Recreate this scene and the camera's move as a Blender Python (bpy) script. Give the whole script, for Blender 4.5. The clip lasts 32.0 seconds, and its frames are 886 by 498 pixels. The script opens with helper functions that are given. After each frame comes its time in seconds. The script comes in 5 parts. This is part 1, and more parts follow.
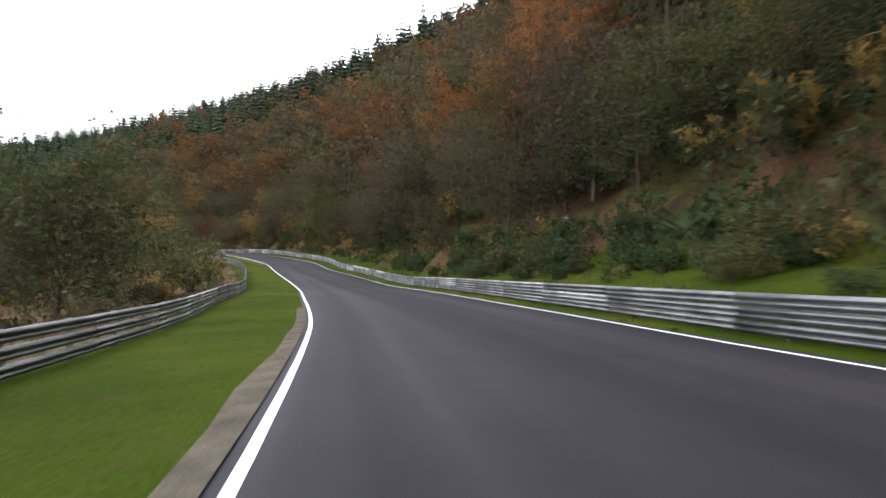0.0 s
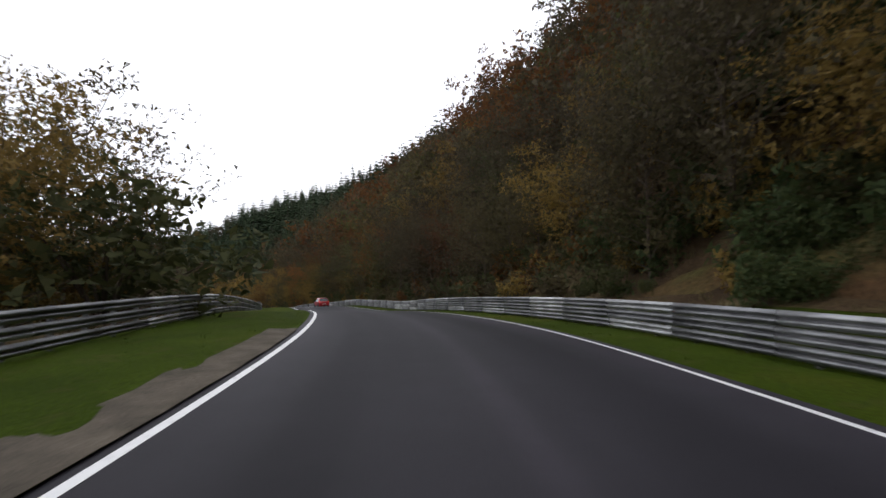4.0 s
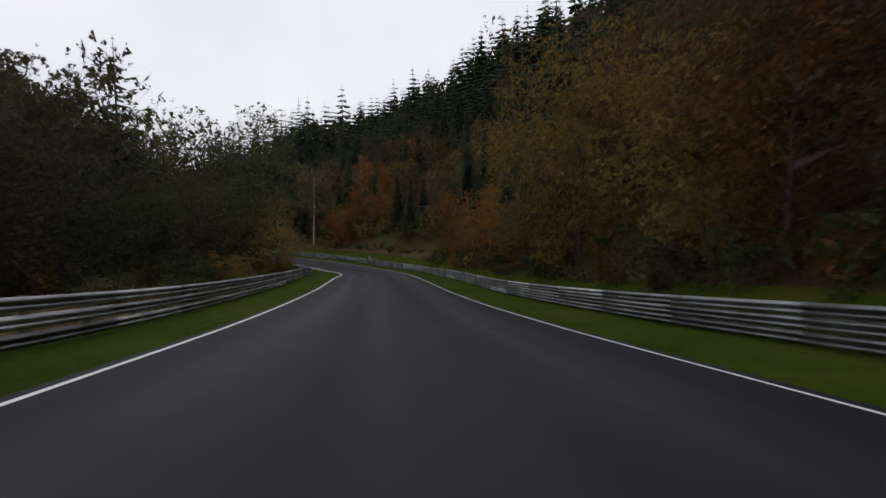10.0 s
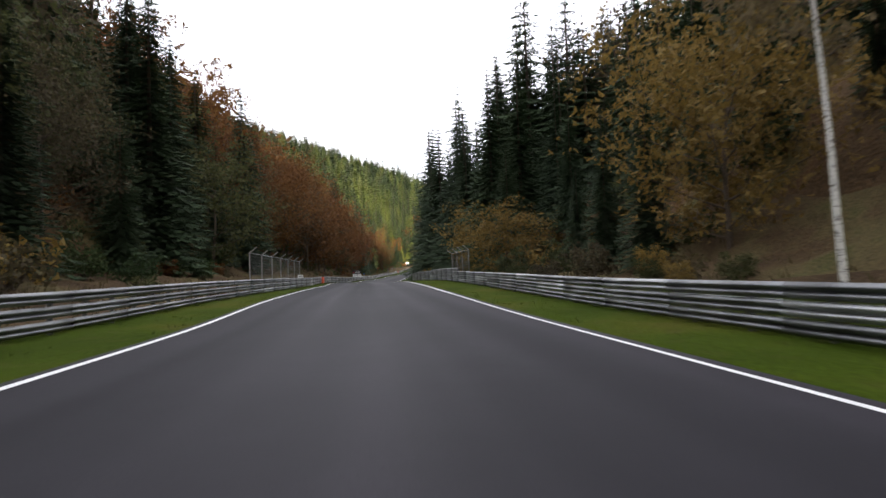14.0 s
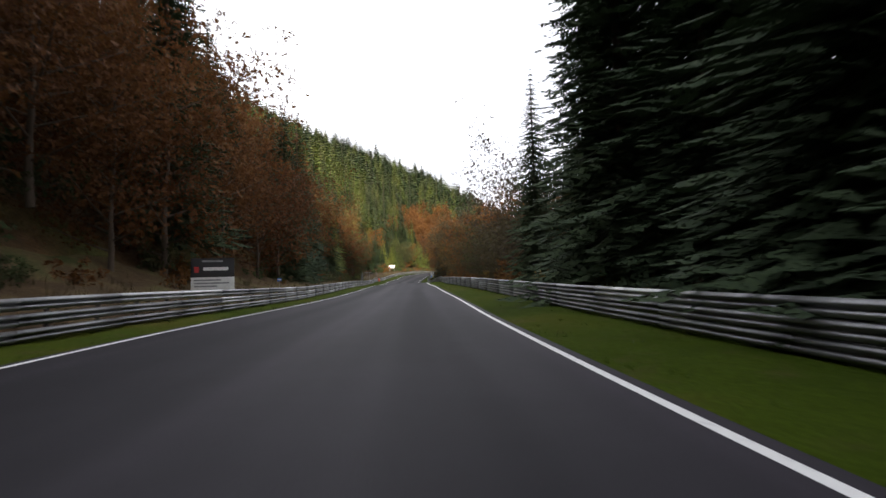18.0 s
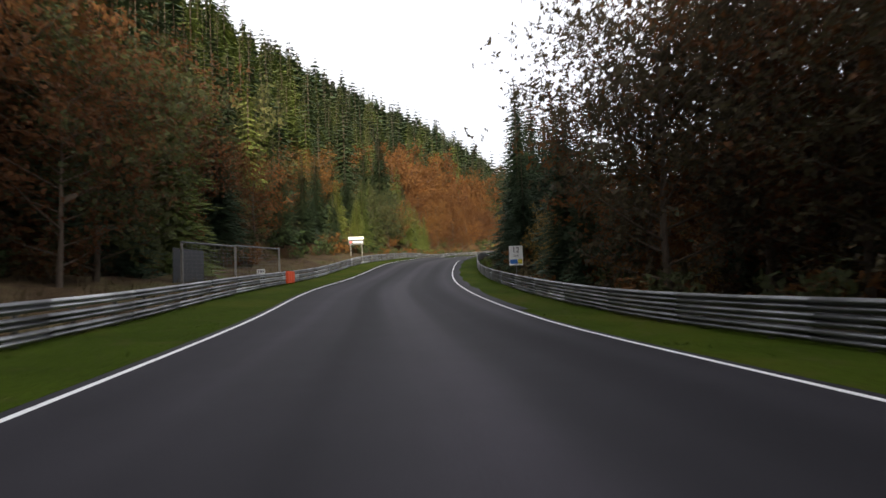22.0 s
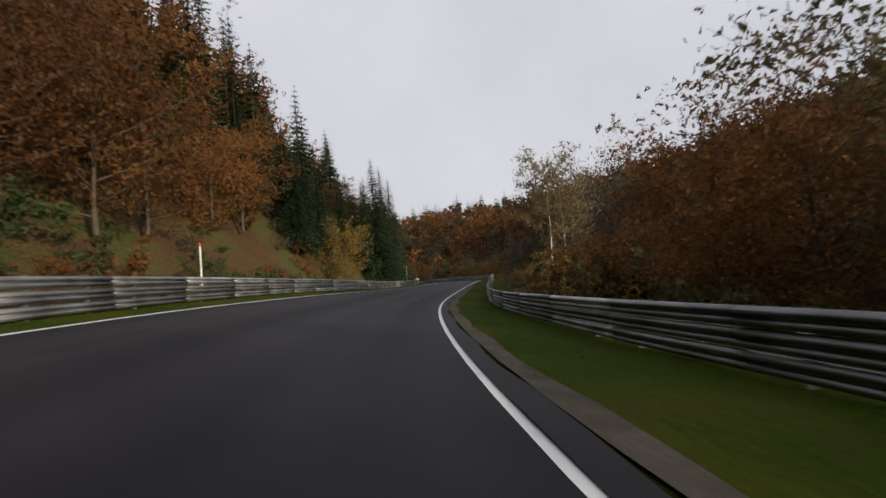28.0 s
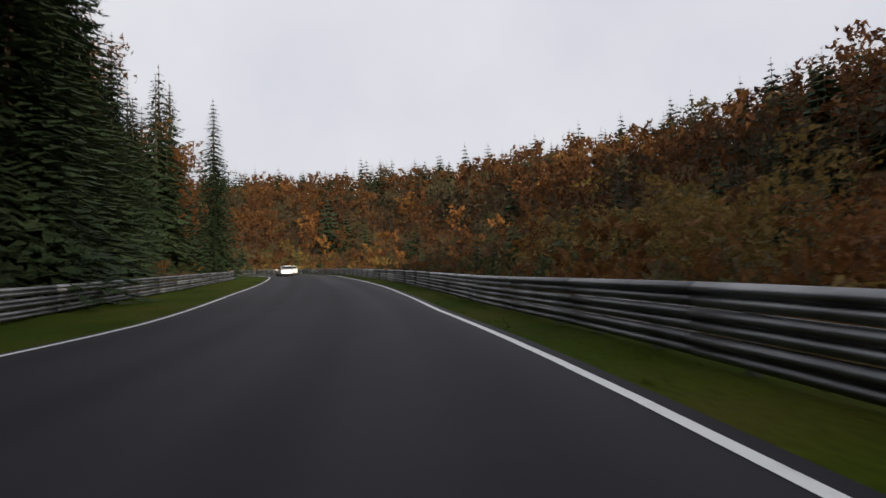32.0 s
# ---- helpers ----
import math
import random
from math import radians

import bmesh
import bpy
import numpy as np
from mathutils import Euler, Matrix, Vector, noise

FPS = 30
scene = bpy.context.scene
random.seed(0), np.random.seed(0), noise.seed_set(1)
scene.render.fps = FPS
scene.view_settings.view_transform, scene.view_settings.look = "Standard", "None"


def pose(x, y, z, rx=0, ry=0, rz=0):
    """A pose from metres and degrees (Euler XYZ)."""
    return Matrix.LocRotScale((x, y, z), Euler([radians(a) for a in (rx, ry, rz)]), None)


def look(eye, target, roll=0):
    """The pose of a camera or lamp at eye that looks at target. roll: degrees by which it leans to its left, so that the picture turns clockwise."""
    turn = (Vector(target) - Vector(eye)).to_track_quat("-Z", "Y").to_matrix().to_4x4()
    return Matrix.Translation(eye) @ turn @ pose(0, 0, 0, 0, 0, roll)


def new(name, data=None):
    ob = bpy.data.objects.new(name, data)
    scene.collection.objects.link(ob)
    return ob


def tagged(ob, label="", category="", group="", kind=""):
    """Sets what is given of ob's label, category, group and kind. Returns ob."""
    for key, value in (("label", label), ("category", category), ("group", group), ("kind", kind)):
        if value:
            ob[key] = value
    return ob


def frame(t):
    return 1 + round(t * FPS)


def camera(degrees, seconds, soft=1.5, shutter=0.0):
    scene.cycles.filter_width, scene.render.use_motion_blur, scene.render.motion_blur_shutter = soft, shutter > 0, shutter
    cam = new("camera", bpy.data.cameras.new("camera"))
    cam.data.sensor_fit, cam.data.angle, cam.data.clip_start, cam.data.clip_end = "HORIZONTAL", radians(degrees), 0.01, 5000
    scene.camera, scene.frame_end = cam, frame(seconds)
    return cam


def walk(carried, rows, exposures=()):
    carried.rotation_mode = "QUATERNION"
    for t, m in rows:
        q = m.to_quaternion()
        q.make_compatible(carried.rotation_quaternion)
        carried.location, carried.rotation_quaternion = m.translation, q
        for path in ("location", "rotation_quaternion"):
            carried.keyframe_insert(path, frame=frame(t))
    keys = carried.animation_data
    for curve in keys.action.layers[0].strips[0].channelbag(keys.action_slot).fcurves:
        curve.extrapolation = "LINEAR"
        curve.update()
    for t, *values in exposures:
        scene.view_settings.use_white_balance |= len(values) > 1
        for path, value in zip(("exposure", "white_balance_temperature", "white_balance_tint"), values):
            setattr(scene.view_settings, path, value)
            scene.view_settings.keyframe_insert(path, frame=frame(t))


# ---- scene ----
cam = camera(79.1, 32.0, soft=1.5, shutter=0.14)
PATH = [
    (0.00, pose(177.38, 98.62, 1.16, 86.58, 0.89, 33.68)),
    (0.50, pose(166.06, 110.43, -0.95, 87.94, -0.03, 37.82)),
    (1.00, pose(154.46, 122.55, -2.64, 89.03, 1.45, 41.46)),
    (1.50, pose(142.94, 133.60, -3.92, 90.47, 2.57, 45.51)),
    (2.00, pose(132.11, 141.82, -4.41, 90.62, 5.00, 49.18)),
    (2.50, pose(120.24, 150.61, -4.84, 92.63, 3.41, 54.57)),
    (3.00, pose(107.65, 157.26, -4.91, 91.75, 3.66, 58.14)),
    (3.50, pose(99.53, 161.74, -4.99, 93.73, 1.39, 63.57)),
    (4.00, pose(88.68, 166.26, -4.75, 92.94, 1.91, 67.71)),
    (4.50, pose(77.32, 169.94, -4.78, 91.13, 2.97, 71.48)),
    (5.00, pose(65.32, 172.83, -5.10, 89.50, 3.72, 74.92)),
    (5.50, pose(52.90, 174.83, -5.65, 89.05, 3.60, 77.97)),
    (6.00, pose(40.13, 175.90, -6.46, 90.65, 4.64, 80.54)),
    (6.50, pose(26.65, 176.94, -6.83, 91.57, 1.59, 83.32)),
    (7.00, pose(12.32, 176.64, -7.01, 90.53, 1.90, 85.41)),
    (7.50, pose(-2.25, 176.87, -7.86, 89.92, 1.67, 89.21)),
    (8.00, pose(-17.90, 176.07, -8.65, 89.92, 1.60, 91.86)),
    (8.50, pose(-30.84, 174.93, -9.58, 88.28, 1.98, 93.15)),
    (9.00, pose(-44.20, 172.50, -10.63, 86.87, 4.14, 92.33)),
    (9.50, pose(-58.54, 170.56, -12.33, 86.38, 2.31, 92.55)),
    (10.00, pose(-73.69, 167.82, -13.99, 86.21, 1.07, 91.03)),
    (10.50, pose(-90.34, 165.85, -16.08, 86.52, 3.15, 90.76)),
    (11.00, pose(-106.97, 164.06, -17.61, 87.92, 5.09, 94.07)),
    (11.50, pose(-123.54, 161.45, -18.78, 88.54, 4.42, 99.54)),
    (12.00, pose(-140.29, 156.06, -20.24, 89.22, 3.05, 106.41)),
    (12.50, pose(-152.06, 151.75, -20.90, 90.96, 4.37, 113.42)),
    (13.00, pose(-163.45, 144.43, -21.13, 91.90, 3.40, 119.93)),
    (13.50, pose(-174.28, 136.81, -21.12, 93.47, 2.52, 124.46)),
    (14.00, pose(-183.97, 127.82, -21.07, 92.91, 2.11, 128.02)),
    (14.50, pose(-192.12, 119.70, -20.85, 94.18, 0.97, 130.33)),
    (15.00, pose(-201.62, 110.40, -20.57, 94.22, 0.78, 131.27)),
    (15.50, pose(-211.34, 100.86, -20.36, 93.20, 0.10, 131.41)),
    (16.00, pose(-221.23, 91.18, -20.23, 92.13, -0.23, 130.87)),
    (16.50, pose(-231.40, 81.18, -20.19, 91.98, 0.30, 129.74)),
    (17.00, pose(-241.41, 71.37, -20.37, 92.67, 2.10, 127.82)),
    (17.50, pose(-252.01, 61.35, -20.36, 93.49, 2.02, 126.64)),
    (18.00, pose(-262.89, 51.63, -20.44, 93.88, 1.80, 125.22)),
    (18.50, pose(-273.95, 42.07, -20.21, 93.80, 1.56, 124.67)),
    (19.00, pose(-285.14, 32.80, -19.98, 94.37, -0.04, 124.44)),
    (19.50, pose(-296.59, 23.44, -19.69, 94.57, -0.83, 124.57)),
    (20.00, pose(-308.45, 13.16, -19.37, 94.62, 0.06, 124.59)),
    (20.50, pose(-320.57, 2.78, -19.05, 94.34, -0.41, 124.44)),
    (21.00, pose(-332.97, -7.48, -18.68, 93.58, -0.82, 124.20)),
    (21.50, pose(-345.55, -17.62, -18.63, 92.93, 0.53, 123.84)),
    (22.00, pose(-358.51, -27.60, -18.29, 92.62, 2.18, 122.94)),
    (22.50, pose(-371.08, -37.64, -18.30, 94.23, 4.75, 121.16)),
    (23.00, pose(-384.99, -48.00, -17.77, 94.94, 1.98, 119.24)),
    (23.50, pose(-398.83, -57.36, -17.12, 95.66, 2.06, 116.52)),
    (24.00, pose(-412.85, -66.18, -15.49, 96.12, 3.38, 113.94)),
    (24.50, pose(-427.91, -74.90, -14.57, 96.40, 2.88, 113.61)),
    (25.00, pose(-442.14, -82.59, -13.95, 95.74, 2.82, 112.31)),
    (25.50, pose(-456.11, -89.49, -13.60, 94.90, 2.76, 110.96)),
    (26.00, pose(-470.00, -95.65, -13.36, 94.22, 2.77, 109.08)),
    (26.50, pose(-483.97, -101.21, -13.00, 94.07, 2.90, 106.15)),
    (27.00, pose(-497.92, -105.53, -12.74, 94.53, 4.86, 101.29)),
    (27.50, pose(-513.32, -109.95, -12.11, 94.35, 4.12, 96.93)),
    (28.00, pose(-528.90, -113.17, -11.67, 94.96, 5.42, 92.42)),
    (28.50, pose(-545.22, -115.37, -11.17, 93.60, 7.65, 87.33)),
    (29.00, pose(-562.25, -116.02, -10.61, 95.25, 6.78, 83.52)),
    (29.50, pose(-579.29, -116.08, -9.76, 94.53, 5.45, 80.21)),
    (30.00, pose(-597.23, -114.95, -9.10, 94.46, 3.86, 80.62)),
    (30.50, pose(-613.93, -113.28, -8.54, 94.76, 2.11, 84.90)),
    (31.00, pose(-631.36, -113.22, -8.20, 94.13, 3.17, 91.02)),
    (31.50, pose(-644.55, -113.65, -7.67, 94.36, 1.66, 95.82)),
    (32.00, pose(-658.46, -116.34, -7.30, 93.27, 2.23, 99.66))
]
EXPOSURES = [(0.0, 1.1), (2.0, 0.85), (3.5, 0.15), (5.5, -0.75), (7.0, -0.8), (9.0, -0.85), (10.5, -0.6), (11.0, -0.2), (12.0, 0.45), (14.5, 0.55), (16.5, 0.25), (19.0, 0.15),
             (21.0, -0.2), (22.5, -0.05), (24.5, -0.05), (26.5, -0.92), (28.5, -1.15), (30.0, -1.12), (32.0, -1.02)]
walk(cam, PATH, EXPOSURES)

# ---- light: a bright overcast sky, a low sun behind the hill that only reaches the far slopes ----
SUN_FROM = -50.0       # compass turn from +y, anticlockwise, of the place that the sun stands over
SUN_UP = 10.0
world = bpy.data.worlds.new("sky")
scene.world = world
world.use_nodes = True
nt = world.node_tree
nt.nodes.clear()
w_out = nt.nodes.new("ShaderNodeOutputWorld")
w_bg = nt.nodes.new("ShaderNodeBackground")
w_sky = nt.nodes.new("ShaderNodeTexSky")
w_sky.sky_type = "NISHITA"
w_sky.sun_disc = False
w_sky.sun_elevation = radians(SUN_UP)
w_sky.sun_rotation = radians(-SUN_FROM)
w_sky.air_density, w_sky.dust_density = 1.2, 4.0
w_coord = nt.nodes.new("ShaderNodeTexCoord")
w_noise = nt.nodes.new("ShaderNodeTexNoise")
w_noise.inputs["Scale"].default_value = 2.2
w_noise.inputs["Detail"].default_value = 5.0
w_ramp = nt.nodes.new("ShaderNodeValToRGB")
w_ramp.color_ramp.elements[0].position, w_ramp.color_ramp.elements[0].color = 0.3, (8.2, 8.35, 9.3, 1)
w_ramp.color_ramp.elements[1].position, w_ramp.color_ramp.elements[1].color = 0.75, (10.2, 10.2, 10.7, 1)
w_mix = nt.nodes.new("ShaderNodeMixRGB")
w_mix.inputs[0].default_value = 0.95
nt.links.new(w_coord.outputs["Generated"], w_noise.inputs["Vector"])
nt.links.new(w_noise.outputs["Fac"], w_ramp.inputs["Fac"])
nt.links.new(w_sky.outputs["Color"], w_mix.inputs[1])
nt.links.new(w_ramp.outputs["Color"], w_mix.inputs[2])
nt.links.new(w_mix.outputs["Color"], w_bg.inputs["Color"])
w_bg.inputs["Strength"].default_value = 0.165
nt.links.new(w_bg.outputs["Background"], w_out.inputs["Surface"])

sun = new("sun", bpy.data.lights.new("sun", "SUN"))
sun.data.energy, sun.data.angle, sun.data.color = 9.5, radians(1.0), (1.0, 0.88, 0.66)
sun_dir = Vector((-math.sin(radians(SUN_FROM)) * math.cos(radians(SUN_UP)), math.cos(radians(SUN_FROM)) * math.cos(radians(SUN_UP)), math.sin(radians(SUN_UP))))
sun.matrix_world = look(sun_dir * 300, (0, 0, 0))


# ---- materials ----
class Mat:
    """A small builder of node materials."""

    def __init__(self, name, rough=0.7, metal=0.0, spec=0.5):
        self.m = bpy.data.materials.new(name)
        self.m.use_nodes = True
        self.t = self.m.node_tree
        self.b = self.t.nodes["Principled BSDF"]
        self.b.inputs["Roughness"].default_value = rough
        self.b.inputs["Metallic"].default_value = metal
        self.b.inputs["Specular IOR Level"].default_value = spec

    def n(self, kind, **values):
        node = self.t.nodes.new(kind)
        for key, v in values.items():
            if key in node.inputs:
                node.inputs[key].default_value = v
        return node

    def link(self, a, b):
        self.t.links.new(a, b)

    def coords(self, scale=(1, 1, 1), kind="Object"):
        c = self.n("ShaderNodeTexCoord")
        mp = self.n("ShaderNodeMapping")
        mp.inputs["Scale"].default_value = scale
        self.link(c.outputs[kind], mp.inputs["Vector"])
        return mp.outputs["Vector"]

    def noise(self, scale, detail=4.0, vec=None, rough=0.55):
        node = self.n("ShaderNodeTexNoise", Scale=scale, Detail=detail, Roughness=rough)
        self.link(vec if vec is not None else self.coords(), node.inputs["Vector"])
        return node.outputs["Fac"]

    def ramp(self, fac, stops):
        node = self.n("ShaderNodeValToRGB")
        el = node.color_ramp.elements
        while len(el) < len(stops):
            el.new(0.5)
        for e, (p, c) in zip(el, stops):
            e.position, e.color = p, (*c, 1) if len(c) == 3 else c
        self.link(fac, node.inputs["Fac"])
        return node.outputs["Color"]

    def mix(self, fac, a, b, mode="MIX"):
        node = self.n("ShaderNodeMixRGB")
        node.blend_type = mode
        for i, v in ((0, fac), (1, a), (2, b)):
            if isinstance(v, (int, float)):
                node.inputs[i].default_value = v
            elif isinstance(v, tuple):
                node.inputs[i].default_value = (*v, 1) if len(v) == 3 else v
            else:
                self.link(v, node.inputs[i])
        return node.outputs["Color"]

    def color(self, c):
        if isinstance(c, tuple):
            self.b.inputs["Base Color"].default_value = (*c, 1)
        else:
            self.link(c, self.b.inputs["Base Color"])
        return self

    def rough(self, fac, lo, hi):
        r = self.n("ShaderNodeMapRange")
        r.inputs["To Min"].default_value, r.inputs["To Max"].default_value = lo, hi
        self.link(fac, r.inputs["Value"])
        self.link(r.outputs["Result"], self.b.inputs["Roughness"])
        return self

    def bump(self, fac, strength, distance):
        node = self.n("ShaderNodeBump", Strength=strength, Distance=distance)
        self.link(fac, node.inputs["Height"])
        self.link(node.outputs["Normal"], self.b.inputs["Normal"])
        return self


def leaf_material(name, stops, trans=0.25, size=0.05, cell=0.0, full=0.5):
    """Leaves: a colour for each leaf, a drift of colour from place to place; cell: size of the single leaves into which a spray is cut."""
    a = Mat(name, rough=0.75, spec=0.2)
    geo = a.n("ShaderNodeNewGeometry")
    info = a.n("ShaderNodeObjectInfo")
    big = a.noise(size, 2.0, geo.outputs["Position"])
    s1 = a.n("ShaderNodeMath")
    s1.operation = "MULTIPLY_ADD"
    a.link(geo.outputs["Random Per Island"], s1.inputs[0])
    s1.inputs[1].default_value = 0.42
    a.link(big, s1.inputs[2])
    s2 = a.n("ShaderNodeMath")
    s2.operation = "MULTIPLY_ADD"
    a.link(info.outputs["Random"], s2.inputs[0])
    s2.inputs[1].default_value = 0.3
    a.link(s1.outputs[0], s2.inputs[2])
    s3 = a.n("ShaderNodeMath")
    s3.operation = "SUBTRACT"
    a.link(s2.outputs[0], s3.inputs[0])
    s3.inputs[1].default_value = 0.36
    col = a.ramp(s3.outputs[0], stops)
    a.color(col)
    tr = a.n("ShaderNodeBsdfTranslucent")
    a.link(col, tr.inputs["Color"])
    mx = a.n("ShaderNodeMixShader")
    mx.inputs[0].default_value = trans
    out = a.t.nodes["Material Output"]
    a.link(a.b.outputs[0], mx.inputs[1])
    a.link(tr.outputs[0], mx.inputs[2])
    a.link(mx.outputs[0], out.inputs["Surface"])
    if cell:
        vor = a.n("ShaderNodeTexVoronoi", Scale=1.0 / cell)
        a.link(a.coords(), vor.inputs["Vector"])
        keep = a.n("ShaderNodeMath")
        keep.operation = "LESS_THAN"
        a.link(vor.outputs["Distance"], keep.inputs[0])
        keep.inputs[1].default_value = full
        clear = a.n("ShaderNodeBsdfTransparent")
        cut = a.n("ShaderNodeMixShader")
        a.link(keep.outputs[0], cut.inputs[0])
        a.link(clear.outputs[0], cut.inputs[1])
        a.link(mx.outputs[0], cut.inputs[2])
        a.link(cut.outputs[0], out.inputs["Surface"])
        grey = a.n("ShaderNodeSeparateColor")
        a.link(vor.outputs["Color"], grey.inputs[0])
        a.link(grey.outputs[0], s1.inputs[0])
    return a.m


LEAVES = {   # name: colours from dark to light, share of light let through
    "rust": ("beech_leaves", [(0.0, (0.0554, 0.0252, 0.0127)), (0.35, (0.1008, 0.0435, 0.0170)), (0.7, (0.1562, 0.0710, 0.0213)), (1.0, (0.2217, 0.1203, 0.0318))], 0.35),
    "brown": ("brown_leaves", [(0.0, (0.0391, 0.0333, 0.0219)), (0.4, (0.0708, 0.0555, 0.0334)), (0.75, (0.1001, 0.0833, 0.0386)), (1.0, (0.1404, 0.1249, 0.0450))], 0.35),
    "gold": ("golden_leaves", [(0.0, (0.0981, 0.0654, 0.0215)), (0.4, (0.1841, 0.1239, 0.0361)), (0.75, (0.2451, 0.1635, 0.0430)), (1.0, (0.2848, 0.2142, 0.0654))], 0.35),
    "olive": ("olive_leaves", [(0.0, (0.0322, 0.0394, 0.0167)), (0.4, (0.0585, 0.0656, 0.0250)), (0.75, (0.0979, 0.0979, 0.0370)), (1.0, (0.1659, 0.1516, 0.0478))], 0.35),
    "green": ("green_leaves", [(0.0, (0.0213, 0.0382, 0.0149)), (0.45, (0.0415, 0.0659, 0.0234)), (0.8, (0.0734, 0.0935, 0.0319)), (1.0, (0.1264, 0.1328, 0.0415))], 0.35),
    "orange": ("orange_leaves", [(0.0, (0.1250, 0.0503, 0.0171)), (0.4, (0.2068, 0.0863, 0.0279)), (0.75, (0.2644, 0.1268, 0.0351)), (1.0, (0.3057, 0.1799, 0.0503))], 0.35),
    "spruce": ("spruce_needles", [(0.0, (0.018, 0.030, 0.016)), (0.45, (0.029, 0.048, 0.022)), (0.8, (0.040, 0.060, 0.025)), (1.0, (0.055, 0.072, 0.030))], 0.08),
    # spruce needles again, with warm sunlight painted into the colour
    "sunlit": ("sun_tinted_needles", [(0.0, (0.0508, 0.0754, 0.0203)), (0.5, (0.1087, 0.1377, 0.0319)), (1.0, (0.203, 0.2102, 0.0493))], 0.12),
    "birch": ("birch_leaves", [(0.0, (0.0919, 0.0675, 0.0381)), (0.5, (0.1679, 0.1278, 0.0675)), (1.0, (0.2523, 0.1986, 0.0982))], 0.3),
    "twig": ("bare_twigs", [(0.0, (0.0503, 0.0389, 0.032)), (0.5, (0.0835, 0.0653, 0.0503)), (1.0, (0.1258, 0.1041, 0.0777))], 0.0),
}
LEAF = [{k: leaf_material(n + ending, stops, share, 0.05, cell * (0.75 if k in ("spruce", "sunlit") else 1.0), 0.62 if k in ("spruce", "sunlit") else 0.6)
         for k, (n, stops, share) in LEAVES.items()} for ending, cell in (("", 0.125), ("_sprays", 0.24), ("_clumps", 0.0))]

a = Mat("bark", rough=0.9, spec=0.2)
f1 = a.noise(6.0, 5.0, a.coords((3, 3, 0.5)))
BARK = a.color(a.ramp(f1, [(0.25, (0.045, 0.034, 0.026)), (0.75, (0.13, 0.10, 0.075))])).bump(f1, 0.6, 0.02).m
a = Mat("birch_bark", rough=0.75, spec=0.3)
f1 = a.noise(5.0, 4.0, a.coords((1.2, 1.2, 3.0)))
BIRCH = a.color(a.ramp(f1, [(0.36, (0.06, 0.05, 0.045)), (0.46, (0.55, 0.52, 0.47)), (1.0, (0.72, 0.69, 0.63))])).bump(f1, 0.3, 0.01).m

a = Mat("asphalt", rough=0.75, spec=0.16)
f1 = a.noise(0.12, 3.0, a.coords((1, 1, 1)))
f2 = a.noise(60.0, 3.0)
f3 = a.noise(1.1, 5.0)
uv = a.n("ShaderNodeUVMap")
sep = a.n("ShaderNodeSeparateXYZ")
a.link(uv.outputs["UV"], sep.inputs[0])
mpw = a.n("ShaderNodeMapping")
mpw.inputs["Scale"].default_value = (0.33, 0.006, 1)
a.link(uv.outputs["UV"], mpw.inputs["Vector"])
lane = a.n("ShaderNodeTexNoise", Scale=1.8, Detail=1.5)
a.link(mpw.outputs["Vector"], lane.inputs["Vector"])
c1 = a.ramp(f1, [(0.3, (0.0155, 0.0143, 0.0175)), (0.7, (0.024, 0.022, 0.027))])
c2 = a.ramp(lane.outputs["Fac"], [(0.36, (0.68, 0.68, 0.7)), (0.47, (0.93, 0.93, 0.94)), (0.56, (1.05, 1.04, 1.05)), (0.62, (1.35, 1.3, 1.34))])
c3 = a.mix(1.0, c1, c2, "MULTIPLY")
c4 = a.mix(0.45, c3, a.ramp(f2, [(0.3, (0.5, 0.5, 0.5)), (0.7, (1.5, 1.5, 1.5))]), "MULTIPLY")
c5 = a.mix(0.35, c4, a.ramp(f3, [(0.3, (0.7, 0.7, 0.7)), (0.7, (1.25, 1.25, 1.25))]), "MULTIPLY")
ASPHALT = a.color(c5).rough(lane.outputs["Fac"], 0.85, 0.55).bump(f2, 0.35, 0.004).m

a = Mat("line_paint", rough=0.6)
f1 = a.noise(9.0, 6.0)
PAINT = a.color(a.ramp(f1, [(0.25, (0.42, 0.42, 0.42)), (0.42, (0.74, 0.74, 0.73)), (1.0, (0.82, 0.82, 0.8))])).bump(f1, 0.2, 0.003).m

a = Mat("grass", rough=0.95, spec=0.04)
f1 = a.noise(0.22, 4.0)
f2 = a.noise(14.0, 5.0)
f3 = a.noise(1.4, 5.0)
c1 = a.ramp(f1, [(0.3, (0.027, 0.043, 0.004)), (0.5, (0.038, 0.058, 0.005)), (0.62, (0.054, 0.064, 0.008)), (0.75, (0.070, 0.060, 0.015))])
c2 = a.mix(0.7, c1, a.ramp(f2, [(0.25, (0.45, 0.45, 0.4)), (0.75, (1.5, 1.5, 1.3))]), "MULTIPLY")
c3 = a.mix(a.ramp(f3, [(0.55, (0, 0, 0)), (0.75, (0.5, 0.5, 0.5))]), c2, (0.07, 0.058, 0.022))
GRASS = a.color(c3).bump(f2, 1.0, 0.06).m

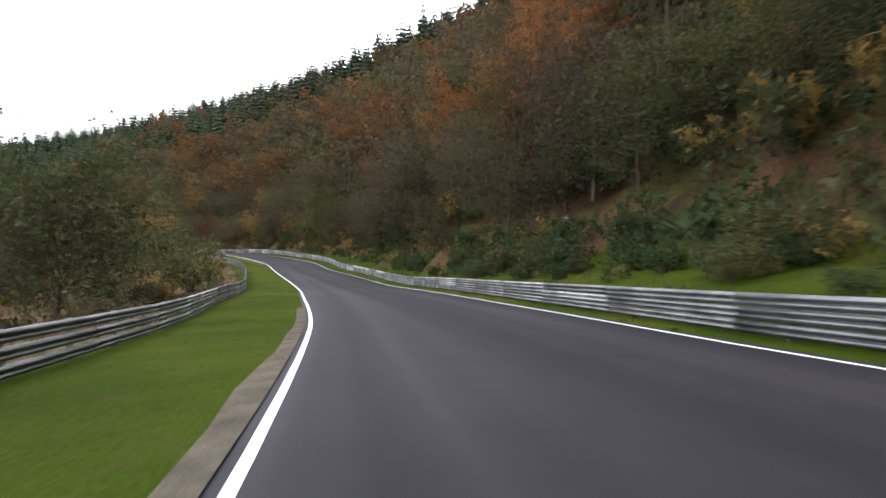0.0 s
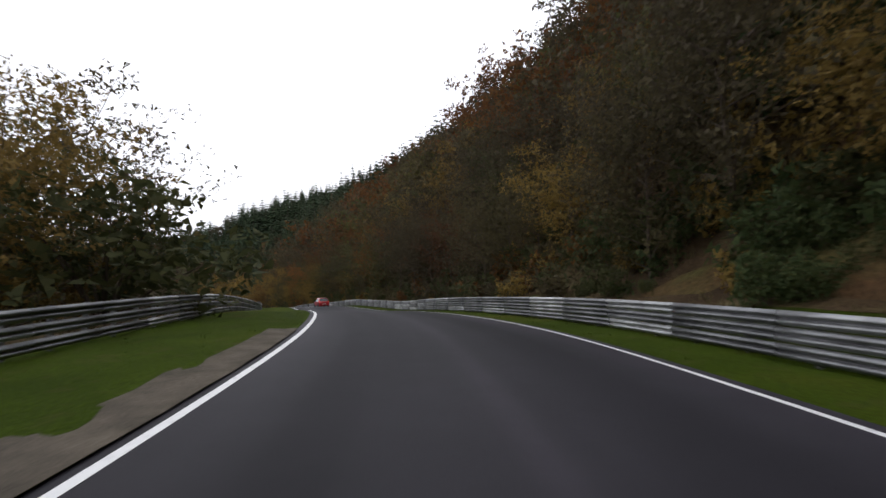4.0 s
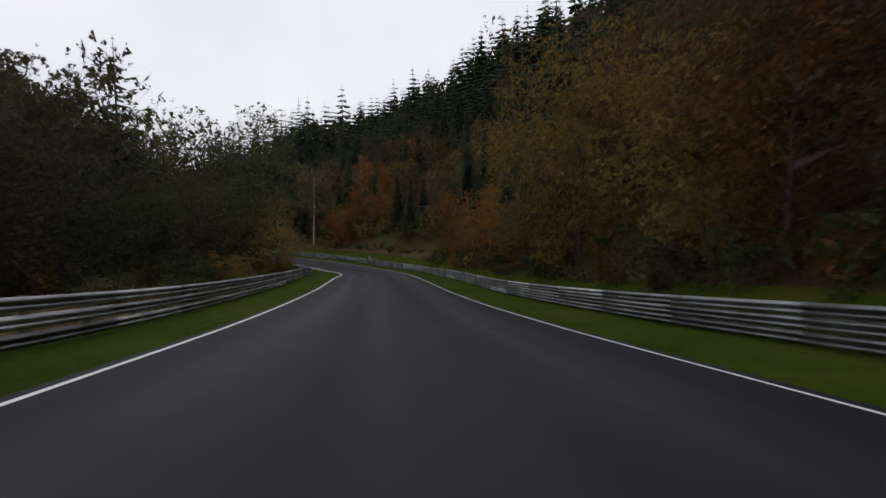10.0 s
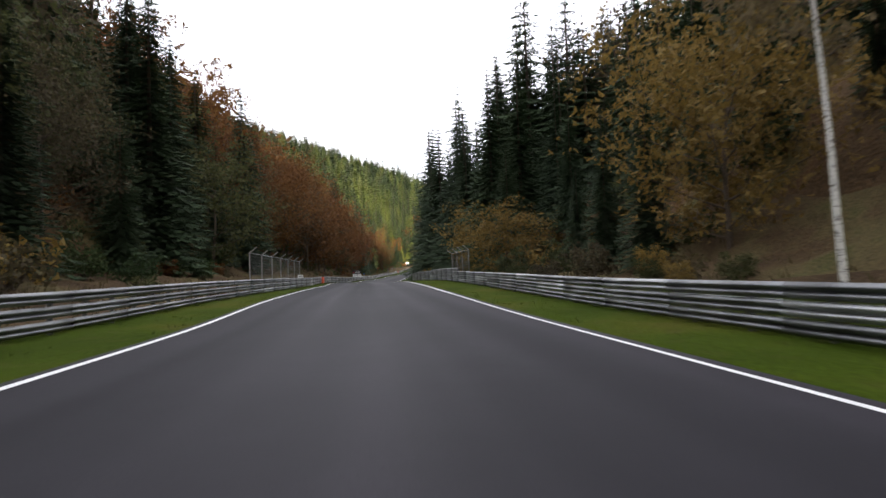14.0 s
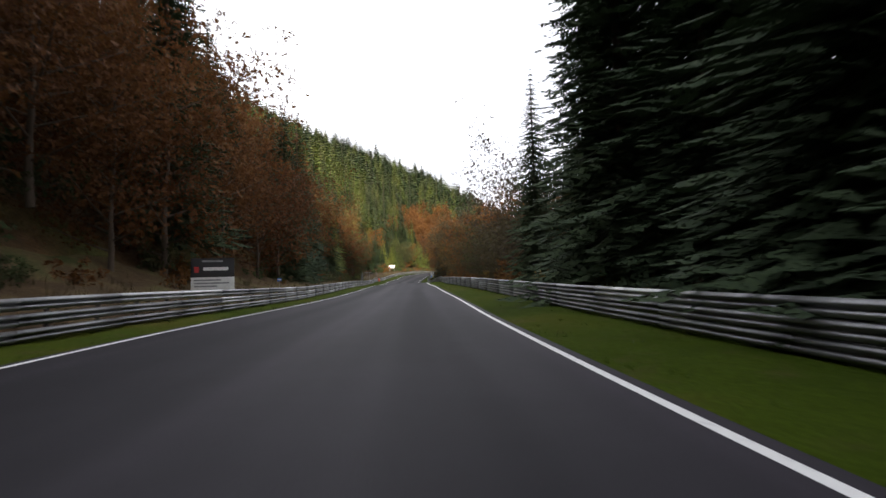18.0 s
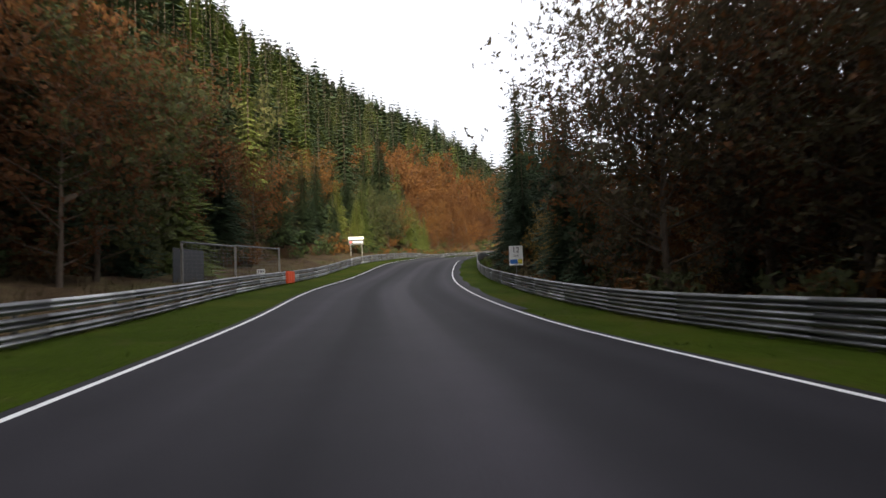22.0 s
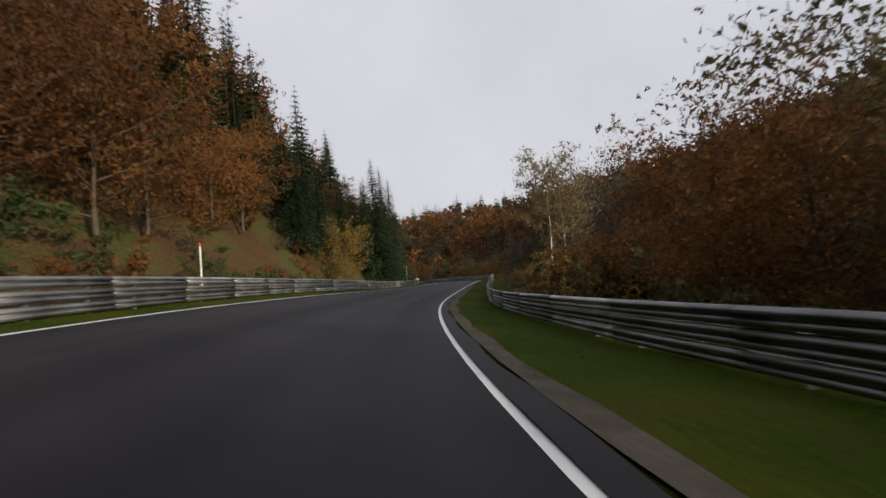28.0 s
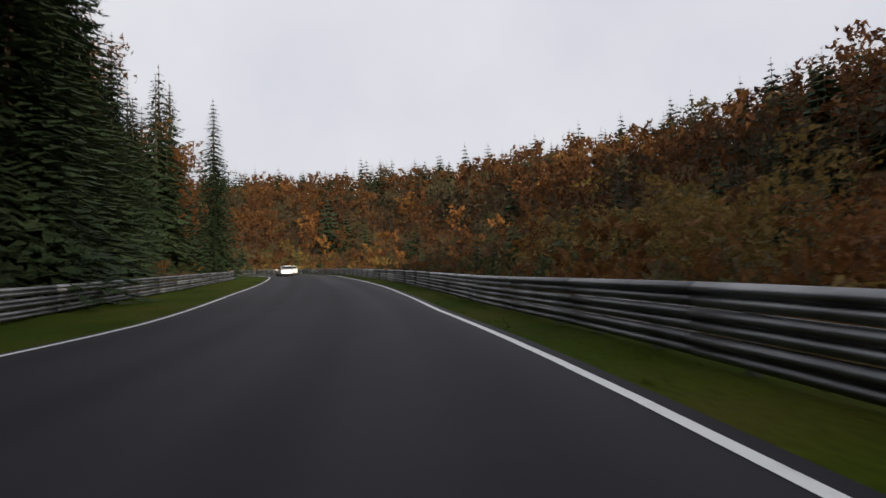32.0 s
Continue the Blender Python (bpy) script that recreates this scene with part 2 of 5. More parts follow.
a = Mat("dry_bank", rough=0.95, spec=0.1)
f1 = a.noise(0.3, 4.0)
f2 = a.noise(9.0, 6.0)
c1 = a.ramp(f1, [(0.3, (0.045, 0.03, 0.017)), (0.48, (0.08, 0.055, 0.03)), (0.6, (0.10, 0.085, 0.04)), (0.72, (0.05, 0.06, 0.018))])
c2 = a.mix(0.75, c1, a.ramp(f2, [(0.25, (0.35, 0.35, 0.35)), (0.75, (1.6, 1.5, 1.4))]), "MULTIPLY")
BANK = a.color(c2).bump(f2, 1.0, 0.12).m

a = Mat("forest_floor", rough=0.95, spec=0.1)
f1 = a.noise(0.12, 4.0)
f2 = a.noise(5.0, 6.0)
c1 = a.ramp(f1, [(0.3, (0.055, 0.04, 0.022)), (0.5, (0.10, 0.06, 0.03)), (0.62, (0.09, 0.085, 0.03)), (0.75, (0.06, 0.075, 0.02))])
c2 = a.mix(0.75, c1, a.ramp(f2, [(0.25, (0.4, 0.4, 0.4)), (0.75, (1.6, 1.5, 1.4))]), "MULTIPLY")
FLOOR = a.color(c2).bump(f2, 1.0, 0.25).m

a = Mat("worn_soil", rough=0.95, spec=0.1)
f1 = a.noise(1.5, 5.0)
f2 = a.noise(22.0, 4.0)
SOIL = a.color(a.mix(0.5, a.ramp(f1, [(0.3, (0.06, 0.052, 0.04)), (0.7, (0.12, 0.102, 0.078))]), a.ramp(f2, [(0.3, (0.5, 0.5, 0.5)), (0.7, (1.4, 1.4, 1.4))]), "MULTIPLY")).bump(f2, 0.7, 0.03).m

a = Mat("galvanised_steel", rough=0.45, metal=0.75)
f1 = a.noise(0.9, 4.0, a.coords((1, 1, 3)))
f2 = a.noise(18.0, 4.0)
oi = a.n("ShaderNodeObjectInfo")
STEEL = a.color(a.mix(1.0, a.ramp(oi.outputs["Random"], [(0.0, (0.7, 0.7, 0.7)), (0.85, (1.1, 1.1, 1.1)), (0.93, (1.9, 1.9, 1.85))]), a.mix(0.4, a.ramp(f1, [(0.3, (0.12, 0.12, 0.125)), (0.7, (0.30, 0.305, 0.315))]), a.ramp(f2, [(0.3, (0.6, 0.6, 0.6)), (0.7, (1.3, 1.3, 1.3))]), "MULTIPLY"), "MULTIPLY")).rough(f2, 0.35, 0.6).m
a = Mat("post_steel", rough=0.6, metal=0.5)
POST = a.color((0.16, 0.16, 0.16)).m


# ---- the line of the road ----
# Road centre line, two nodes for each second of driving, from two seconds before the start
ROAD_X = [237.49, 223.23, 208.98, 194.73, 180.51, 166.40, 153.70, 141.45, 129.26, 117.75, 107.22, 95.68, 86.47, 75.30, 63.74, 51.72, 38.65, 25.21, 11.51, -2.58, -18.27, -30.84, -44.23, -58.92, -73.93, -90.69, -107.62, -124.23, -141.67, -156.19, -167.09, -176.38, -184.58, -193.13, -201.18, -210.51, -219.92, -229.66, -239.39, -249.83, -261.28, -272.92, -284.54, -296.32, -308.20, -320.61, -333.68, -346.14, -358.82, -371.48, -383.60, -398.24, -412.99, -428.22, -443.14, -457.06, -470.51, -484.08, -497.13, -511.89, -526.92, -542.48, -560.48, -577.24, -597.17, -614.29, -633.52, -649.04, -660.17, -672.18, -686.11, -699.85, -713.40, -726.74, -738.85, -749.42, -758.19, -764.96, -769.54, -771.84, -771.78, -770.95, -769.33, -766.93, -763.76]
ROAD_Y = [40.71, 55.53, 70.35, 85.15, 99.85, 113.97, 125.19, 135.34, 143.95, 151.35, 158.36, 164.37, 167.89, 171.33, 173.60, 175.10, 177.03, 178.11, 178.38, 177.89, 176.94, 175.12, 173.12, 170.58, 168.32, 165.92, 163.42, 160.66, 157.54, 151.28, 144.23, 135.51, 127.07, 118.21, 109.53, 99.83, 90.09, 79.95, 69.32, 59.95, 50.45, 41.16, 32.08, 22.63, 13.38, 3.29, -7.03, -17.19, -27.13, -37.68, -47.74, -57.67, -65.92, -73.38, -81.19, -88.29, -94.78, -100.93, -107.17, -111.96, -115.75, -117.69, -118.51, -117.47, -116.12, -114.76, -114.09, -116.35, -118.92, -122.67, -128.24, -134.25, -140.68, -147.54, -156.40, -167.04, -179.20, -192.59, -206.88, -221.70, -236.70, -251.68, -266.59, -281.39, -296.06]
ROAD_Z = [22.51, 14.76, 8.41, 3.44, -0.14, -2.37, -3.88, -5.27, -5.85, -6.19, -6.23, -6.37, -6.32, -6.28, -6.48, -6.93, -7.69, -8.21, -8.41, -9.22, -9.97, -10.88, -12.08, -13.73, -15.38, -17.32, -18.90, -20.13, -21.51, -22.25, -22.41, -22.42, -22.23, -22.13, -21.92, -21.73, -21.61, -21.59, -21.57, -21.61, -21.67, -21.44, -21.21, -20.95, -20.63, -20.33, -20.01, -19.96, -19.70, -19.67, -19.12, -18.34, -16.89, -16.00, -15.33, -15.00, -14.75, -14.37, -13.73, -13.21, -12.60, -12.01, -11.52, -10.96, -10.33, -9.78, -9.29, -8.86, -8.37, -8.11, -7.61, -7.11, -6.61, -6.11, -5.61, -5.11, -4.61, -4.11, -3.61, -3.11, -2.61, -2.11, -1.61, -1.11, -0.61]
ROAD_BANK = [0.00, 0.00, 0.00, 0.00, 1.00, 1.10, -0.30, -1.00, -1.30, -1.20, -0.80, -0.20, -0.60, -1.80, -2.90, -3.00, -2.00, 0.00, -1.40, -1.30, -0.80, -1.00, -2.40, -1.60, -2.00, -2.60, -3.40, -2.50, -2.10, -1.40, -0.90, 0.40, -0.50, -0.40, -0.00, 0.60, 1.00, 0.60, -0.60, -1.10, -0.50, -0.60, 0.70, 2.00, 1.80, 1.70, 1.80, 0.80, -0.20, -2.00, -1.50, -0.80, -1.20, -1.40, -1.70, -2.00, -2.30, -3.40, -4.60, -5.10, -5.80, -7.90, -8.10, -4.90, -2.20, -0.90, -1.40, -1.20, -0.40, 0.00, 0.00, 0.00, 0.00, 0.00, 0.00, 0.00, 0.00, 0.00, 0.00, 0.00, 0.00, 0.00, 0.00, 0.00, 0.00]
ROAD_HALF = [4.07, 4.06, 4.05, 4.02, 4.00, 4.01, 4.20, 4.18, 4.20, 3.82, 3.86, 3.60, 3.52, 3.46, 3.41, 3.45, 3.51, 3.46, 3.53, 3.71, 3.93, 4.07, 4.24, 4.38, 4.40, 4.46, 4.35, 4.23, 4.09, 3.98, 3.84, 3.79, 3.99, 4.04, 4.29, 4.39, 4.42, 4.50, 4.55, 4.46, 4.40, 4.30, 4.24, 4.25, 4.18, 4.27, 4.30, 4.39, 4.45, 4.48, 4.51, 4.51, 4.38, 4.32, 4.29, 4.26, 4.23, 4.21, 4.14, 4.08, 4.01, 3.95, 3.98, 4.02, 4.08, 4.10, 4.16, 3.98, 4.09, 3.73, 4.00, 4.00, 4.00, 4.00, 4.00, 4.00, 4.00, 4.00, 4.00, 4.00, 4.00, 4.00, 4.00, 4.00, 4.00]

FIRST = -2             # the node list starts two seconds before the camera does
END = FIRST + (len(ROAD_X) - 1) / 2


def spline(values, t):
    """Cubic spline through two values a second."""
    v = np.asarray(values, float)
    m = np.gradient(v)
    x = np.clip((np.asarray(t, float) - FIRST) * 2, 0, len(v) - 1.0001)
    i = x.astype(int)
    s = x - i
    return ((2 * s**3 - 3 * s**2 + 1) * v[i] + (s**3 - 2 * s**2 + s) * m[i] + (-2 * s**3 + 3 * s**2) * v[i + 1] + (s**3 - s**2) * m[i + 1])


def table(t, *pairs):
    """Smooth lookup in (station, value) pairs."""
    xs, ys = [p[0] for p in pairs], [p[1] for p in pairs]
    return np.interp(t, xs, ys)


DENSE = np.arange(FIRST, END, 0.01)
D_XYZ = np.stack([spline(ROAD_X, DENSE), spline(ROAD_Y, DENSE), spline(ROAD_Z, DENSE)], -1)
D_WAY = np.gradient(D_XYZ[:, :2], axis=0)
D_SIDE = np.stack([D_WAY[:, 1], -D_WAY[:, 0]], -1) / np.linalg.norm(D_WAY, axis=1, keepdims=True)
D_TILT = np.tan(np.radians(spline(ROAD_BANK, DENSE)))


class Road:
    """Places beside the road: station t (seconds of driving), d metres to the right of the centre line, dz metres over the surface."""

    def pick(self, values, t):
        x = np.clip((np.asarray(t, float) - FIRST) * 100, 0, len(DENSE) - 1.001)
        i = x.astype(int)
        s = (x - i)[..., None] if values.ndim > 1 else x - i
        return values[i] * (1 - s) + values[i + 1] * s

    def centre(self, t):
        return self.pick(D_XYZ, t)

    def sideways(self, t):
        return self.pick(D_SIDE, t)

    def at(self, t, d, dz=0.0):
        t, d, dz = np.broadcast_arrays(np.asarray(t, float), np.asarray(d, float), np.asarray(dz, float))
        c, r = self.centre(t), self.sideways(t)
        flat = np.clip(d, -HALF - 2, HALF + 2)
        return np.stack([c[..., 0] + r[..., 0] * d, c[..., 1] + r[..., 1] * d, c[..., 2] + self.pick(D_TILT, t) * flat + dz], -1)

    def heading(self, t):
        r = self.sideways(float(t))
        return math.degrees(math.atan2(r[1], r[0]))


HALF = 4.15
road_line = Road()
FINE = np.arange(FIRST, END - 0.01, 0.08)


def half_width(t):
    return np.interp(t, FIRST + 0.5 * np.arange(len(ROAD_HALF)), ROAD_HALF)


def rail_offset(t, side):
    """How far the crash barrier stands from the white line."""
    if side < 0:
        return table(t, (-2, 5.2), (0.4, 5.1), (1.4, 4.7), (2.4, 4.0), (3.5, 5.3), (5, 4.7), (6.4, 4.5), (8.4, 3.0), (9.4, 3.6), (10.3, 2.3), (11.4, 3.0), (12.3, 4.0), (13.5, 4.6), (14.5, 2.9), (16, 2.0), (17.5, 1.25),
                     (18.5, 1.8), (20.4, 2.8), (23, 3.7), (24.3, 3.25), (26, 2.8), (27.5, 2.6), (28.4, 0.9), (29.4, 1.9), (30.5, 4.9), (31.4, 3.4), (32.7, 4.2), (40, 3.6))
    return table(t, (-2, 0.8), (0.2, 0.8), (1.2, 1.3), (2.1, 1.85), (3.2, 2.15), (6.2, 1.7), (9.2, 2.1), (10.2, 3.0), (11.2, 3.1), (12.2, 2.5), (13.2, 2.6), (14.2, 2.4), (16, 3.2), (17.3, 3.15), (18.5, 3.0), (20.2, 2.05),
                 (22.7, 2.75), (24.3, 2.5), (27.2, 2.6), (28.2, 3.3), (29.2, 2.7), (30.2, 2.25), (31.1, 1.6), (32.05, 1.35), (34, 1.6), (40, 1.8))


# ---- the valley's shape ----
def hill(t, side, dd):
    """Height of the ground dd metres behind the barrier."""
    if side > 0:
        grade = table(t, (0, 0.2), (3, 0.2), (6, 0.2), (10, 0.22), (13, 0.2), (15, 0.1), (17, 0.05), (19, 0.0), (24, 0.0), (25, -0.05), (40, -0.06))
        edge = table(t, (0, 7), (3, 5), (8, 5), (11, 7), (13, 10), (15, 6), (18, 6), (20, 14), (23, 14), (24.5, 40), (26, 45), (30, 42), (40, 40))
        steep = table(t, (0, 0.9), (3, 1.1), (6, 1.0), (8, 0.85), (9, 0.82), (12, 0.95), (14, 0.85), (15.5, 0.7), (17, 0.5), (19, 0.3), (23, 0.3), (26, 0.5), (29, 0.72), (40, 0.7))
        top = table(t, (0, 140), (3, 140), (6, 125), (8, 112), (12, 118), (14, 118), (16, 90), (17.5, 45), (19, 18), (23, 10), (25, 30), (27, 65), (30, 78), (40, 58))
        drop = table(t, (0, 0), (17, 0), (19, 1.0), (23, 2.0), (26, 4), (32, 8), (40, 8))
    else:
        grade = table(t, (0, -0.03), (8, -0.02), (11, 0.05), (13, 0.1), (15, 0.2), (17, 0.3), (20, 0.2), (24, 0.16), (27, 0.12), (29, 0.2), (40, 0.2))
        edge = table(t, (-2, 75), (4, 60), (8, 44), (10, 34), (12, 22), (14, 12), (16, 7), (17, 5), (20, 8), (24, 12), (26, 10), (28, 9), (30, 7), (40, 8))
        steep = table(t, (-2, 0.3), (4, 0.4), (8, 0.45), (11, 0.5), (14, 0.62), (17, 0.78), (20, 0.8), (22, 0.9), (24, 1.03), (26, 1.25), (28, 1.15), (29, 1.05), (31, 0.9), (40, 0.7))
        top = table(t, (-2, 24), (4, 30), (8, 36), (12, 45), (15, 58), (18, 75), (20, 108), (22, 125), (25, 150), (29, 160), (31, 150), (34, 130), (40, 110))
        drop = table(t, (-2, 2), (6, 2.0), (10, 1.5), (12, 0), (40, 0))
    dd = np.maximum(dd, 0)
    rise = np.minimum(dd, edge) * grade
    s = np.clip(dd / 30, 0, 1)
    up = np.maximum(dd - edge, 0)
    return rise - drop * s * s * (3 - 2 * s) + top * (1 - np.exp(-up * steep / top))


STATIONS = np.arange(FIRST, END - 0.01, 0.2)
ST_P, ST_R = road_line.centre(STATIONS), road_line.sideways(STATIONS)
ST_HALF = half_width(STATIONS)
ST_LIM = {s: ST_HALF + rail_offset(STATIONS, s) for s in (-1, 1)}


def ground(xy):
    """Height of the ground at plan places (n, 2), and the distance to the road's centre line."""
    xy = np.asarray(xy, float)
    z, near = np.zeros(len(xy)), np.zeros(len(xy))
    for k in range(0, len(xy), 4000):
        q = xy[k:k + 4000]
        v = q[:, None, :] - ST_P[None, :, :2]
        dist = np.linalg.norm(v, axis=2)
        side = np.sign((v * ST_R[None]).sum(2))
        weight = 1.0 / (dist + 0.5) ** 5
        h = np.where(side > 0, hill(STATIONS[None], 1, dist - ST_LIM[1][None]), hill(STATIONS[None], -1, dist - ST_LIM[-1][None])) + ST_P[None, :, 2]
        z[k:k + 4000] = (h * weight).sum(1) / weight.sum(1)
        near[k:k + 4000] = dist.min(1)
    return z, near


def mesh_of(name, verts, faces, mats, uvs=None, smooth=False):
    me = bpy.data.meshes.new(name)
    verts, faces = np.asarray(verts, np.float32), np.asarray(faces, np.int32)
    n, k = faces.shape
    me.vertices.add(len(verts))
    me.vertices.foreach_set("co", verts.ravel())
    me.loops.add(n * k)
    me.loops.foreach_set("vertex_index", faces.ravel())
    me.polygons.add(n)
    me.polygons.foreach_set("loop_start", np.arange(0, n * k, k, dtype=np.int32))
    me.polygons.foreach_set("loop_total", np.full(n, k, np.int32))
    for m in (mats if isinstance(mats, (list, tuple)) else [mats]):
        me.materials.append(m)
    if uvs is not None:
        layer = me.uv_layers.new(name="UVMap")
        layer.data.foreach_set("uv", np.asarray(uvs, np.float32)[faces.ravel()].ravel())
    me.update(calc_edges=True)
    if smooth:
        me.polygons.foreach_set("use_smooth", np.ones(n, bool))
    return me


def sheet(rows, cols):
    i = np.arange(rows * cols).reshape(rows, cols)
    return np.stack([i[:-1, :-1], i[:-1, 1:], i[1:, 1:], i[1:, :-1]], -1).reshape(-1, 4)


def strip(name, ts, ds, dz, mat, parent=None, uv=False):
    """A ribbon along the road: for each station a row of offsets ds(t) with heights dz."""
    rows, uvs = [], []
    for t in ts:
        d = np.asarray(ds(t), float)
        h = dz(t, d) if callable(dz) else dz
        rows.append(road_line.at(np.full(len(d), t), d, h))
        uvs.append(np.stack([d, np.full(len(d), t * 31.6)], -1))
    v = np.concatenate(rows)
    ob = new(name, mesh_of(name, v, sheet(len(rows), len(rows[0]))[:, ::-1], mat, np.concatenate(uvs), True))
    if parent:
        ob.parent = parent
    return ob


road = tagged(strip("road", FINE, lambda t: np.linspace(-half_width(t) - 0.25, half_width(t) + 0.25, 13), 0.0, ASPHALT),
              "dark grey asphalt racing road with worn lanes", "road", kind="structure")
for side in (-1, 1):
    lw = lambda t, s=side: table(t, (-2, 0.14), (4, 0.14), (6, 0.12), (11, 0.1), (12, 0.17), (13.5, 0.13), (16, 0.15), (20, 0.11), (26, 0.12), (27, 0.13), (40, 0.12)) * (1.0 if s < 0 or t > 15 else 0.7)
    line = strip("edge_line", FINE, lambda t, s=side: (half_width(t) * s - lw(t) / 2, half_width(t) * s + lw(t) / 2), 0.006, PAINT)
    tagged(line, "worn white painted line along the asphalt edge", "road marking", kind="structure")


def verge_height(side):
    def height(t, d):
        dd = np.abs(d) - half_width(t) - rail_offset(t, side)
        out = np.abs(d) - half_width(t) - 0.2
        bump = 0.03 * np.sin(t * 37 + d * 3.1) * np.clip(out, 0, 1)
        return hill(t, side, dd) + np.where(out > 0, -0.02 + bump + 0.05 * np.clip(out, 0, 1), -0.03)
    return height


def grass_width(t, side):
    """Breadth of the green strip behind the barrier, before the rough bank starts."""
    if side > 0:
        return float(table(t, (-2, 8), (2, 7.5), (3.5, 4), (5, 2.5), (8, 2.5), (10, 4), (12, 5), (14, 6), (15, 2), (40, 1.2)))
    return float(table(t, (-2, 1.2), (14, 1.0), (16, 0.5), (40, 0.5)))


for side in (-1, 1):
    def green(t, s=side):
        e, far = half_width(t) + 0.2, half_width(t) + rail_offset(t, s)
        d = np.concatenate([np.linspace(e, far, 6), far + grass_width(t, s) * np.array([0.2, 0.5, 0.8, 1.0])])
        return d if s > 0 else (d * s)[::-1]

    def rough(t, s=side):
        far = half_width(t) + rail_offset(t, s) + grass_width(t, s)
        d = far + np.array([-0.05, 0.6, 1.4, 2.6, 4.0, 6.0, 8.0, 10.5])
        return d if s > 0 else (d * s)[::-1]

    def rough_height(t, d, s=side):
        dd = np.abs(d) - half_width(t) - rail_offset(t, s)
        lump = 0.12 * np.sin(t * 29 + d * 1.9) + 0.1 * np.sin(t * 61 + d * 3.7)
        return hill(t, s, dd) + np.clip(dd - grass_width(t, s), 0, 1) * lump + 0.03 - 0.0 * d - 3.5 * (dd > grass_width(t, s) + 9)
    tagged(strip("grass_verge", FINE, green, verge_height(side), GRASS), "mown green grass verge with worn yellow patches", "grass", kind="structure")
    tagged(strip("bank", FINE, rough, rough_height, BANK), "rough bank of dry brown grass and leaves", "bank", kind="structure")

# the wide ground, dipped beneath the verges
GX = np.arange(D_XYZ[:, 0].min() - 320, D_XYZ[:, 0].max() + 320, 8.0)
GY = np.arange(D_XYZ[:, 1].min() - 320, D_XYZ[:, 1].max() + 320, 8.0)
gx, gy = np.meshgrid(GX, GY)
gxy = np.stack([gx.ravel(), gy.ravel()], -1)
gz, gn = ground(gxy)
rough_z = np.array([noise.noise((x * 0.05, y * 0.05, 0.0)) + 0.5 * noise.noise((x * 0.17, y * 0.17, 3.0)) for x, y in gxy])
gz = gz + rough_z * 1.2 * np.clip((gn - 22) / 25, 0, 1) - 3.0 * np.clip((21 - gn) / 5, 0, 1)
tagged(new("ground", mesh_of("ground", np.column_stack([gxy, gz]), sheet(len(GY), len(GX)), FLOOR, smooth=True)),
       "leaf-strewn forest ground of a steep valley", "ground", kind="structure")
far_sheet = mesh_of("far_ground", [(-4000, -4000, -40), (4000, -4000, -40), (4000, 4000, -40), (-4000, 4000, -40)], [(0, 1, 2, 3)], FLOOR)
tagged(new("far_ground", far_sheet), "distant land around the valley", "ground", kind="structure")


# ---- crash barriers ----
def part(name, bm, material, parent, label=""):
    me = bpy.data.meshes.new(name)
    bm.to_mesh(me)
    bm.free()
    me.materials.append(material)
    ob = new(name, me)
    ob.parent = parent
    if label:
        ob["label"] = label
    return ob


def box_bm(sx, sy, sz, centre=(0, 0, 0), bevel=0.0):
    bm = bmesh.new()
    bmesh.ops.create_cube(bm, size=1.0)
    bmesh.ops.scale(bm, vec=(sx, sy, sz), verts=bm.verts)
    bmesh.ops.translate(bm, vec=centre, verts=bm.verts)
    if bevel:
        bmesh.ops.bevel(bm, geom=bm.edges[:], offset=bevel, segments=2, affect="EDGES")
    return bm


W_OUT = np.array([0.0, 0.012, 0.075, 0.08, 0.02, 0.0, 0.02, 0.08, 0.075, 0.012, 0.0])
W_UP = np.array([0.0, 0.012, 0.055, 0.095, 0.125, 0.15, 0.175, 0.205, 0.245, 0.288, 0.30]) * 0.86
post_bm = box_bm(0.06, 0.12, 1.25, (0, 0, 0.35), 0.008)
POST_MESH = bpy.data.meshes.new("post")
post_bm.to_mesh(POST_MESH)
post_bm.free()
POST_MESH.materials.append(POST)


